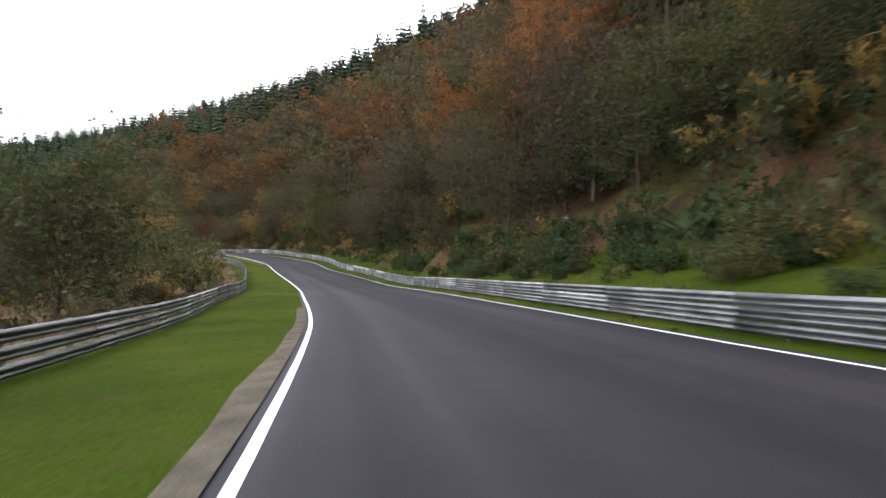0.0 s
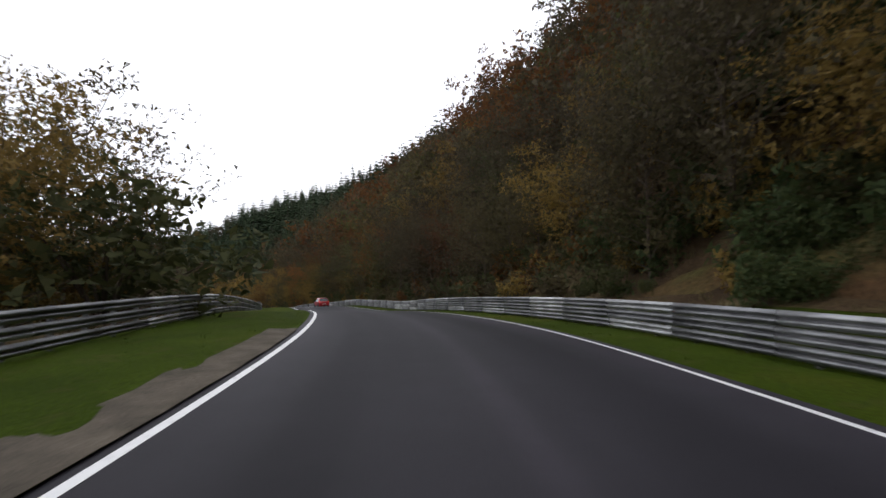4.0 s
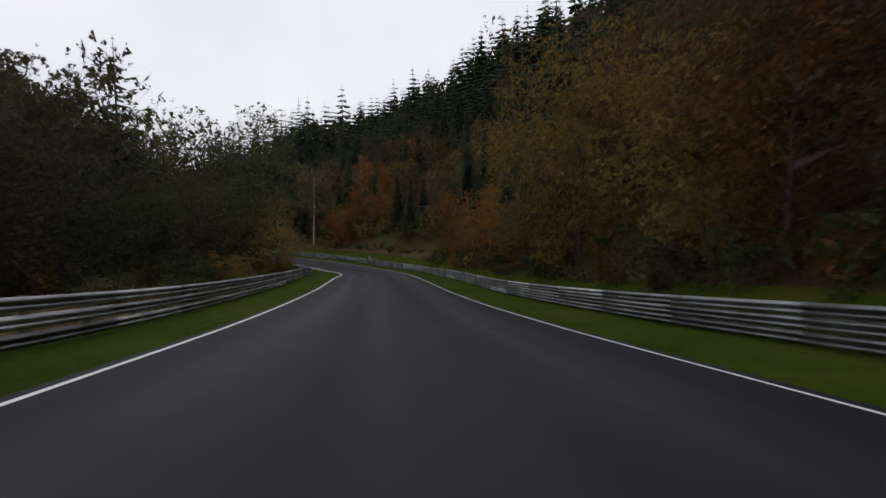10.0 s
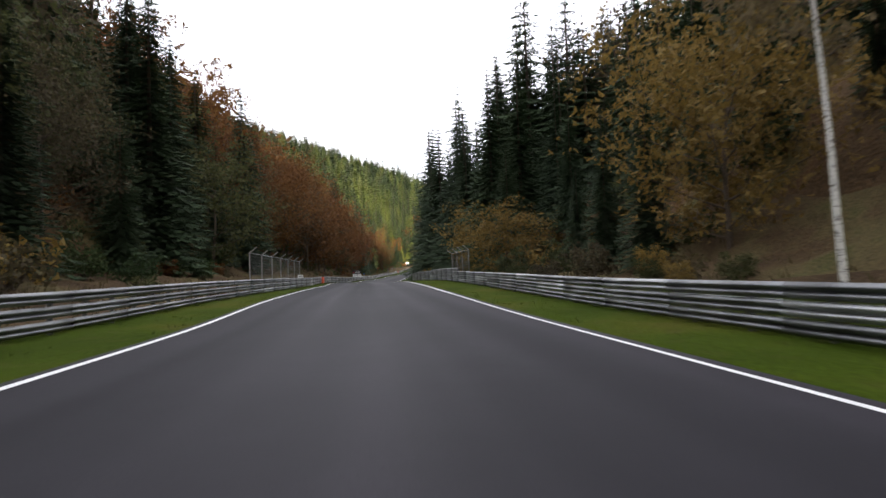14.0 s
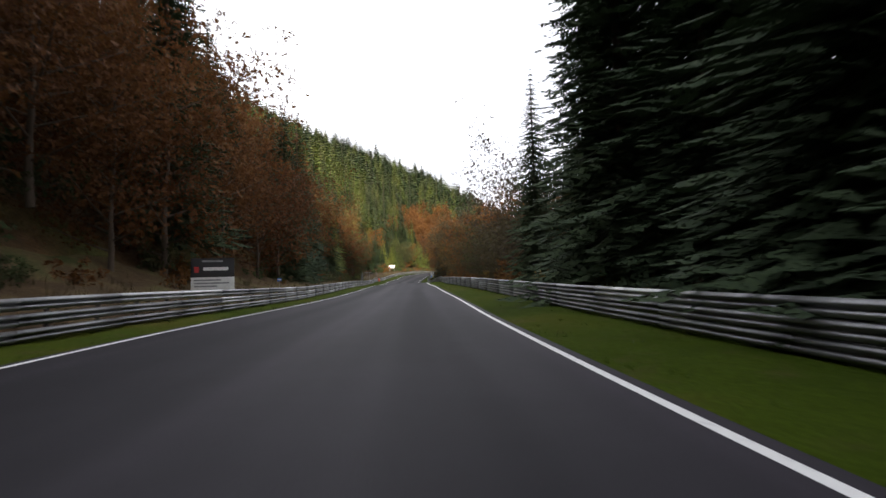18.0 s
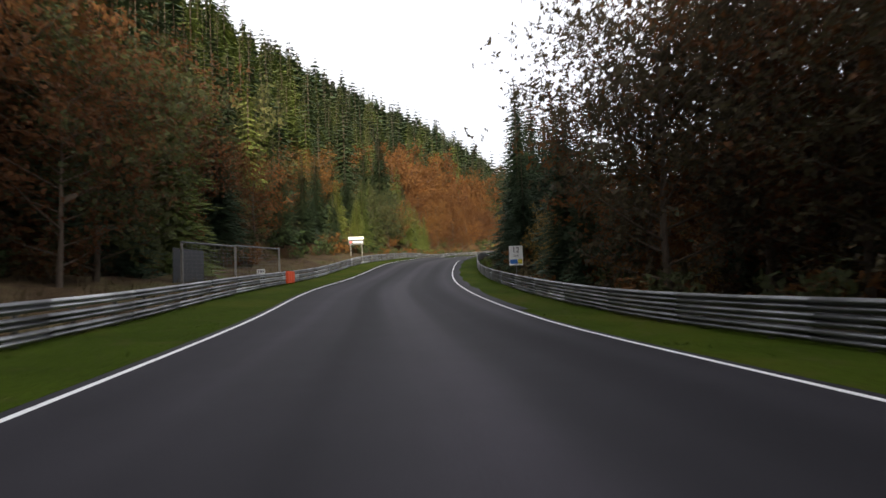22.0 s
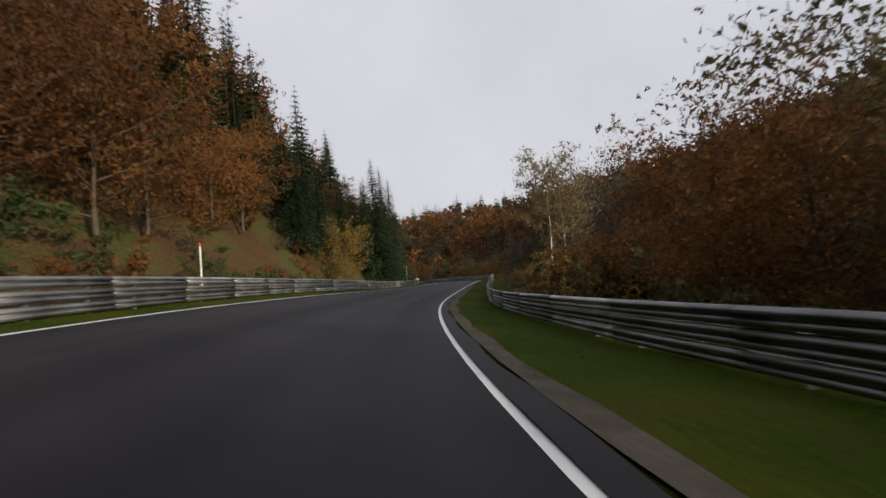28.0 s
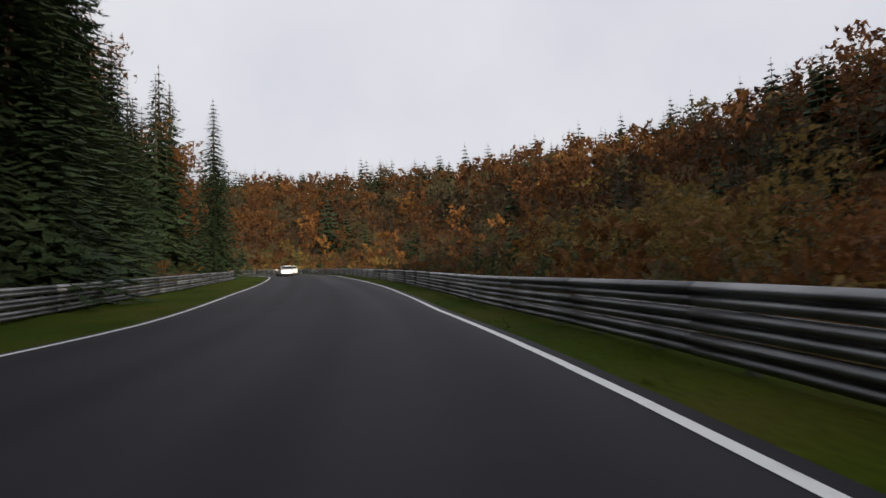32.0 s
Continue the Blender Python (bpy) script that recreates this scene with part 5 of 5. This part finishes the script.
km = stand("distance_sign", "white distance sign with a number and a blue and yellow strip", "road sign", 23.12, 8.5, -6, over=0.1)
part("post", rod_bm((0, 0.05, -0.3), (0, 0.05, 2.4), 0.035), STEEL, km)
panel = part("panel", box_bm(0.92, 0.03, 1.32, (0, 0, 1.75), 0.01), WHITE, km)
writing("12", 0.52, BLACK, panel, (0, -0.017, 2.12))
writing("km", 0.26, BLACK, panel, (0.02, -0.017, 1.74))
part("blue_strip", box_bm(0.5, 0.01, 0.3, (-0.16, -0.018, 1.34)), BLUE, panel)
part("yellow_strip", box_bm(0.3, 0.01, 0.3, (0.26, -0.018, 1.34)), YELLOW, panel)


def marker_plate(t, d, label):
    """A small white marshal-post plate on top of the barrier; its number cannot be read."""
    thing = stand("marker_plate", label, "marker", t, d, 0, 0.0, "marker plates")
    part("bracket", box_bm(0.05, 0.05, 0.75, (0, 0.06, 0.62)), GREYPOST, thing)
    plate = part("plate", box_bm(0.52, 0.03, 0.3, (0, 0, 1.1), 0.006), WHITE, thing)
    for k in range(3):
        part("print_bar", box_bm(0.08, 0.01, 0.16, (-0.14 + 0.14 * k, -0.018, 1.1)), BLACK, plate)


def lim(t, side):
    return side * (float(half_width(t)) + float(rail_offset(t, side)))


for t, side in ((12.76, 1), (23.1, -1), (31.3, -1), (16.2, -1), (9.9, 1)):
    marker_plate(t, lim(t, side) + side * 0.25, "small white marker plate with dark figures on the barrier")


def pad(t, side, n=3):
    """Soft orange covers wrapped over the barrier."""
    thing = stand("barrier_pad", "bright orange padded cover wrapped over the crash barrier", "barrier pad", t, lim(t, side) - side * 0.1, 0, 0, "barrier pads")
    for k in range(n):
        bm = box_bm(0.2, 0.68, 0.92, (0, (k - (n - 1) / 2) * 0.7, 0.52), 0.05)
        part("cushion", bm, PAD, thing)


pad(23.26, -1)
pad(17.05, -1)

# small signs on the slopes
for t, d, mat, label in ((0.95, 13.5, simple("violet_sign", (0.2, 0.16, 0.32), 0.5), "small violet sign on a post in the grass slope"), (19.52, -9.0, BLUE, "small blue and white sign on a post at the bank")):
    s = stand("small_sign", label, "road sign", t, d, 0)
    s.scale = (0.62, 0.62, 0.62) if t > 10 else (1.0, 1.0, 1.0)
    part("post", rod_bm((0, 0.04, -0.3), (0, 0.04, 1.7), 0.025), GREYPOST, s)
    p = part("panel", box_bm(0.55, 0.025, 0.4, (0, 0, 1.75), 0.008), mat, s)
    part("stripe", box_bm(0.5, 0.008, 0.09, (0, -0.016, 1.75)), WHITE, p)
marker = stand("marker_post", "white marker pole with a red top behind the barrier", "marker", 28.96, -9.6, 0)
part("pole", rod_bm((0, 0, -0.3), (0, 0, 2.3), 0.05), WHITE, marker)
part("cap", rod_bm((0, 0, 2.3), (0, 0, 2.5), 0.055), PAD, marker)


def fence_net(bm, a, b, low, high, nx, nz, r=0.006):
    for i in range(nx + 1):
        p = Vector(a).lerp(Vector(b), i / nx)
        rod(bm, p + Vector((0, 0, low)), p + Vector((0, 0, high)), r, 3)
    for k in range(nz + 1):
        z = low + (high - low) * k / nz
        rod(bm, Vector(a) + Vector((0, 0, z)), Vector(b) + Vector((0, 0, z)), r, 3)


def catch_fence(t0, t1, side, n, height, off=0.7, hook=0.45, label="grey wire catch fence on hooked posts behind the barrier"):
    """Posts with a hooked head and wire mesh between."""
    tm = (t0 + t1) / 2
    origin = Vector(road_line.at(tm, lim(tm, side)))
    thing = tagged(new("catch_fence"), label, "fence", "catch fences")
    thing.location = origin
    feet = []
    for i in range(n):
        t = t0 + (t1 - t0) * i / (n - 1)
        d = lim(t, side) + side * off
        p = Vector(road_line.at(t, d))
        p.z = ground_at(t, d)
        q = p - origin
        inward = Vector(road_line.at(t, d - side * hook)) - Vector(road_line.at(t, d))
        bm = bmesh.new()
        rod(bm, q - Vector((0, 0, 0.3)), q + Vector((0, 0, height)), 0.045)
        if hook:
            rod(bm, q + Vector((0, 0, height)), q + Vector((inward.x, inward.y, height + 0.35)), 0.04)
        part("post", bm, GREYPOST, thing)
        feet.append(q)
    for a, b in zip(feet[:-1], feet[1:]):
        bm = bmesh.new()
        fence_net(bm, a, b, 0.1, height, 14, 12)
        part("mesh_panel", bm, NET, thing)
    for a, b in zip(feet[:-1], feet[1:]):
        part("top_rail", rod_bm(a + Vector((0, 0, height)), b + Vector((0, 0, height)), 0.025, 6), STEEL, thing)
    return thing


catch_fence(15.45, 16.3, -1, 7, 2.6)
catch_fence(15.6, 15.95, 1, 4, 2.5, 0.8)
catch_fence(31.1, 31.75, -1, 3, 3.6, 2.2, 0.0, "tall wire catch fence with a top cable on the bank")

# the marshals' net shelter on the bank
hut = stand("marshal_shelter", "open net shelter of grey posts with a dark tarpaulin wall", "shelter", 23.08, -10.0, 0)
feet = [(-1.4, -4.1), (0.0, 0.6), (1.6, 5.4)]
for x, y in feet:
    part("post", box_bm(0.12, 0.12, 2.9, (x, y, 1.2), 0.01), GREYPOST, hut)
for (xa, ya), (xb, yb) in zip(feet[:-1], feet[1:]):
    part("roof_rail", rod_bm((xa, ya, 2.6), (xb, yb, 2.55), 0.04), STEEL, hut)
    bm = bmesh.new()
    fence_net(bm, (xa, ya, 0), (xb, yb, 0), 0.3, 2.5, 12, 10)
    part("net", bm, NET, hut)
part("tarpaulin", box_bm(0.03, 4.4, 2.2, (-1.9, -1.9, 1.2), 0.01), simple("dark_tarpaulin", (0.025, 0.027, 0.03), 0.7), hut)
beam = stand("timber_stack", "pale timber beams lying at the foot of the shelter", "timber", 22.95, -9.7, 30)
for k in range(2):
    part("timber", box_bm(0.3, 2.2, 0.28, (0.32 * k, 0.1 * k, 0.12), 0.02), WOODPALE, beam)
rail = stand("hand_railing", "steel hand railing at a marshal post on the slope", "railing", 12.85, 20.5, 20)
for k in range(4):
    part("post", rod_bm((0, -2.4 + 1.6 * k, -0.2), (0, -2.4 + 1.6 * k, 1.1), 0.03), STEEL, rail)
for z in (0.55, 1.1):
    part("rail", rod_bm((0, -2.5, z), (0, 2.5, z), 0.025), STEEL, rail)
cab = stand("cabinet", "white metal cabinet at a marshal post on the slope", "cabinet", 12.7, 21.0, 20)
part("body", box_bm(0.7, 0.6, 0.9, (0, 0, 0.45), 0.02), WHITE, cab)
part("lid", box_bm(0.76, 0.66, 0.06, (0, 0, 0.93), 0.015), CONCRETE, cab)


# ---- kerbs and worn edges ----
def kerb(t0, t1, side, width, step, rise=0.07):
    """Red and white kerb blocks outside the line, each a piece of its own."""
    thing = tagged(new("kerb"), "worn red and white painted kerb blocks beside the edge line", "kerb", "kerbs")
    origin = road_line.at((t0 + t1) / 2, side * half_width((t0 + t1) / 2))
    thing.location = origin
    k = 0
    t = t0
    while t < t1:
        rows = []
        for u in np.linspace(t, t + step - 0.003, 4):
            e = float(half_width(u)) + 0.1
            ds = side * np.array([e, e, e + width * 0.5, e + width, e + width])
            hs = np.array([-0.05, 0.012, 0.02 + rise * 0.55, 0.02 + rise, -0.05])
            rows.append(road_line.at(np.full(5, u), ds, hs) - origin)
        v = np.concatenate(rows)
        f = sheet(4, 5)
        me = mesh_of("block", v, f if side < 0 else f[:, ::-1], KERB_RED if k % 2 else KERB_WHITE)
        ob = new("block", me)
        ob.parent = thing
        k += 1
        t += step
    return thing


kerb(12.25, 13.5, -1, 0.65, 0.07)
kerb(30.43, 31.9, -1, 0.5, 0.06, 0.05)


def worn(name, t0, t1, side, inner, outer, mat, label, dz=0.03):
    n = max(4, int((t1 - t0) / 0.05))
    ts = np.linspace(t0, t1, n)
    fade = lambda t: min(1.0, (t - t0) / 0.4 + 0.05, (t1 - t) / 0.4 + 0.05)
    ob = strip(name, ts, lambda t: np.sort(side * (half_width(t) + np.array([inner, inner + 0.3 * (outer - inner), inner + 0.65 * (outer - inner), inner + (outer - inner) * fade(t) * (0.85 + 0.15 * math.sin(t * 31))]))),
               lambda t, d: dz + 0.01 * np.sin(d * 9 + t * 50), mat)
    return tagged(ob, label, "ground", kind="structure")


worn("worn_edge", -1.5, 0.75, -1, 0.2, 0.75, SOIL, "bare brown soil worn along the asphalt edge")
worn("worn_edge", 3.0, 4.6, -1, 0.2, 1.5, SOIL, "bare soil and paving grids worn along the asphalt edge", 0.035)
worn("worn_edge", 16.2, 17.6, 1, 0.15, 1.3, SOIL, "bare brown soil worn along the asphalt edge", 0.035)
worn("worn_edge", 26.7, 29.7, 1, 0.45, 0.9, SOIL, "worn strip of soil and broken concrete along the inside of the bend", 0.04)
worn("paved_edge", 26.6, 29.8, 1, 0.05, 0.47, ASPHALT, "dark asphalt margin outside the edge line", 0.034)
worn("paved_edge", 22.6, 25.0, 1, 0.05, 0.8, ASPHALT, "dark asphalt margin outside the edge line", 0.034)


# ---- cars ----
GLASS = Mat("car_glass", rough=0.08, spec=0.8).color((0.012, 0.014, 0.016)).m
RUBBER = simple("tyre_rubber", (0.02, 0.02, 0.021), 0.85)
RIM = simple("dark_alloy", (0.10, 0.10, 0.105), 0.4, metal=0.8)
TRIM = simple("black_plastic", (0.018, 0.018, 0.019), 0.6)
LAMP = Mat("tail_lamp", rough=0.15)
LAMP.color((0.35, 0.01, 0.01))
LAMP.b.inputs["Emission Color"].default_value = (1.0, 0.05, 0.03, 1)
LAMP.b.inputs["Emission Strength"].default_value = 0.9
LAMP = LAMP.m


def car(name, label, paint, t, d, turn=0.0, length=3.65, width=1.66, height=1.5, lit=True):
    """A hatchback; x to its right, y ahead."""
    thing = stand(name, label, "car", t, d, turn)
    L, W, H = length, width / 2, height
    # sections from tail to nose: y, sill height, belt height, top height, half width at belt, half width at top
    sec = [(-0.50, 0.42, 0.72, 0.80, 0.86, 0.80), (-0.492, 0.30, 0.84, 0.93, 0.95, 0.83), (-0.47, 0.24, 0.90, 0.985, 0.98, 0.80), (-0.455, 0.22, 0.93, 1.12, 0.99, 0.79), (-0.43, 0.20, 0.94, 1.33, 1.0, 0.765), (-0.405, 0.19, 0.945, 1.455, 1.0, 0.75),
           (-0.36, 0.18, 0.945, 1.495, 1.0, 0.745), (-0.2, 0.17, 0.935, 1.515, 1.0, 0.75), (0.0, 0.17, 0.92, 1.50, 1.0, 0.745), (0.1, 0.17, 0.91, 1.44, 1.0, 0.735), (0.2, 0.17, 0.90, 1.25, 1.0, 0.745), (0.29, 0.17, 0.89, 1.0, 0.995, 0.80), (0.31, 0.17, 0.87, 0.955, 0.99, 0.82),
           (0.4, 0.18, 0.80, 0.87, 0.97, 0.80), (0.46, 0.2, 0.70, 0.76, 0.92, 0.76), (0.49, 0.24, 0.58, 0.64, 0.84, 0.7), (0.5, 0.3, 0.5, 0.54, 0.76, 0.62)]
    rings = []
    for y, zs, zb, zt, wb, wt in sec:
        k = H / 1.515
        mid = (zs + zb) / 2
        half = [(0.0, zs), (0.78 * wb, zs), (0.94 * wb, zs + 0.06), (0.995 * wb, mid), (wb, zb - 0.06), (0.975 * wb, zb), ((wt + wb * 0.97) / 2 + 0.005, (zb + zt) / 2), (wt, zt - 0.035), (wt * 0.86, zt), (wt * 0.4, zt + 0.018), (0.0, zt + 0.022)]
        ring = [(x * W, y * L, z * k) for x, z in half] + [(-x * W, y * L, z * k) for x, z in half[-2:0:-1]]
        rings.append(ring)
    n = len(rings[0])
    v = np.array(rings).reshape(-1, 3)
    f = [(i * n + j, i * n + (j + 1) % n, (i + 1) * n + (j + 1) % n, (i + 1) * n + j) for i in range(len(rings) - 1) for j in range(n)]
    body = new("body", mesh_of("body", v, np.array(f)[:, ::-1], paint, None, True))
    body.parent = thing
    for end in (0, len(rings) - 1):
        bm = bmesh.new()
        vs = [bm.verts.new(p) for p in rings[end]]
        bm.faces.new(vs if end == 0 else vs[::-1])
        part("end_panel", bm, paint, body)

    def pane(name, pts, mat, lab="", thick=0.012, push=(0, 0, 0)):
        bm = bmesh.new()
        a = [bm.verts.new(Vector(p) + Vector(push)) for p in pts]
        face = bm.faces.new(a)
        res = bmesh.ops.extrude_face_region(bm, geom=[face])
        nrm = (Vector(pts[1]) - Vector(pts[0])).cross(Vector(pts[2]) - Vector(pts[0])).normalized()
        bmesh.ops.translate(bm, vec=-nrm * thick, verts=[g for g in res["geom"] if isinstance(g, bmesh.types.BMVert)])
        return part(name, bm, mat, thing, lab)

    k = H / 1.515

    def top(y, which):
        ys = [s[0] for s in sec]
        zb, zt, wb, wt = (np.interp(y, ys, [s[c] for s in sec]) for c in (2, 3, 4, 5))
        if which == "belt":
            return 0.985 * wb * W + 0.008, (zb + 0.02) * k
        return wt * W + 0.012, (zt - 0.075) * k

    for s in (-1, 1):
        for y0, y1, lab in ((-0.36, -0.13, "rear side window"), (-0.11, 0.2, "front side window")):
            pts = []
            for y in (y0, y1):
                w0, za = top(y, "belt")
                pts.append((s * w0, y * L, za))
            for y in (y1 - (0.07 if y1 > 0 else 0.0), y0 + (0.02 if y0 < -0.3 else 0.0)):
                w1, zc = top(y, "top")
                pts.append((s * (w1 + 0.006), y * L, zc))
            pane("side_window", pts if s > 0 else pts[::-1], GLASS, lab, 0.02, (s * 0.012, 0, 0))
        mirror = part("mirror", box_bm(0.2, 0.1, 0.14, (s * (W + 0.08), 0.2 * L, 0.96 * k), 0.035), TRIM if lit else paint, thing)
        lamp = part("tail_lamp", box_bm(0.2, 0.14, 0.2, (s * 0.8 * W, -0.474 * L, 0.86 * k), 0.03), LAMP if lit else simple("lamp_off", (0.25, 0.02, 0.02), 0.2), thing)
        part("sill", box_bm(0.06, 0.5 * L, 0.08, (s * 0.975 * W, 0, 0.25 * k), 0.015), TRIM, thing)
        part("head_lamp", box_bm(0.26, 0.2, 0.13, (s * 0.66 * W, 0.452 * L, 0.66 * k), 0.03), GLASS, thing)
        part("door_handle", box_bm(0.03, 0.16, 0.035, (s * (W + 0.006), -0.03 * L, 0.83 * k), 0.008), paint, thing)
    pane("rear_window", [(-0.76 * W, -0.474 * L, 1.03 * k), (0.76 * W, -0.474 * L, 1.03 * k), (0.71 * W, -0.428 * L, 1.40 * k), (-0.71 * W, -0.428 * L, 1.40 * k)], GLASS, "dark tinted rear window", 0.03, (0, -0.025, 0.0))
    pane("windscreen", [(0.72 * W, 0.285 * L, 1.02 * k), (-0.72 * W, 0.285 * L, 1.02 * k), (-0.64 * W, 0.118 * L, 1.38 * k), (0.64 * W, 0.118 * L, 1.38 * k)], GLASS, "", 0.03, (0, 0.03, 0.02))
    part("roof_spoiler", box_bm(1.3 * W, 0.2, 0.035, (0, -0.425 * L, 1.465 * k), 0.012), paint, thing)
    part("rear_bumper", box_bm(1.8 * W, 0.16, 0.26, (0, -0.485 * L, 0.46 * k), 0.05), paint, thing)
    part("valance", box_bm(1.5 * W, 0.1, 0.12, (0, -0.48 * L, 0.3 * k), 0.02), TRIM, thing)
    plate = part("number_plate", box_bm(0.52, 0.02, 0.115, (0, -0.485 * L - 0.088, 0.58 * k), 0.004), WHITE, thing)
    for i in range(6):
        part("print_bar", box_bm(0.045, 0.006, 0.07, (-0.17 + 0.07 * i, -0.485 * L - 0.1, 0.58 * k)), BLACK, plate)
    part("wiper", rod_bm((-0.05, -0.475 * L - 0.01, 1.02 * k), (0.3, -0.462 * L - 0.01, 1.12 * k), 0.01, 5), TRIM, thing)
    part("exhaust", rod_bm((0.35, -0.49 * L, 0.24), (0.35, -0.44 * L, 0.24), 0.035), STEEL, thing)
    for s in (-1, 1):
        for y in (-0.33, 0.33):
            bm = bmesh.new()
            bmesh.ops.create_cone(bm, cap_ends=True, segments=28, radius1=0.36, radius2=0.36, depth=0.03, matrix=Matrix.Translation((s * (W - 0.005), y * L, 0.31)) @ pose(0, 0, 0, 0, 90, 0))
            part("wheel_arch", bm, TRIM, thing)
            bm = bmesh.new()
            bmesh.ops.create_cone(bm, cap_ends=True, segments=28, radius1=0.295, radius2=0.295, depth=0.2, matrix=Matrix.Translation((s * (W - 0.075), y * L, 0.295)) @ pose(0, 0, 0, 0, 90, 0))
            bmesh.ops.bevel(bm, geom=[e for e in bm.edges if len(e.link_faces) == 2 and any(len(fa.verts) > 4 for fa in e.link_faces)], offset=0.03, segments=2, affect="EDGES")
            wheel = part("wheel", bm, RUBBER, thing, "black rubber tyre")
            bm = bmesh.new()
            bmesh.ops.create_cone(bm, cap_ends=True, segments=24, radius1=0.19, radius2=0.19, depth=0.02, matrix=Matrix.Translation((s * (W + 0.03), y * L, 0.295)) @ pose(0, 0, 0, 0, 90, 0))
            for i in range(5):
                bm_box(bm, 0.025, 0.05, 0.17, (0, 0, 0), Matrix.Translation((s * (W + 0.04), y * L, 0.295)) @ pose(0, 0, 0, 72 * i, 0, 0) @ Matrix.Translation((0, 0, 0.1)))
            part("rim", bm, RIM, wheel)
    return thing


red = Mat("red_car_paint", rough=0.28, spec=0.5)
red.b.inputs["Coat Weight"].default_value = 0.4
RED = red.color(red.ramp(red.noise(1.5), [(0.3, (0.33, 0.006, 0.012)), (0.7, (0.38, 0.009, 0.016))])).m
car("red_car", "small red three-door hatchback with lit tail lamps on the track", RED, 7.312, 2.46, 1.0)
WHITEPAINT = simple("white_car_paint", (0.7, 0.7, 0.7), 0.3, vary=0.05)
SILVER = simple("silver_car_paint", (0.4, 0.41, 0.43), 0.3, metal=0.6, vary=0.08)
car("white_car", "white hatchback far ahead in the bend", WHITEPAINT, 35.0, 1.4, 0, 4.1, 1.75, 1.45, False)
car("silver_car", "silver hatchback far ahead in the bend", SILVER, 34.7, -1.2, 0, 4.2, 1.76, 1.46, False)
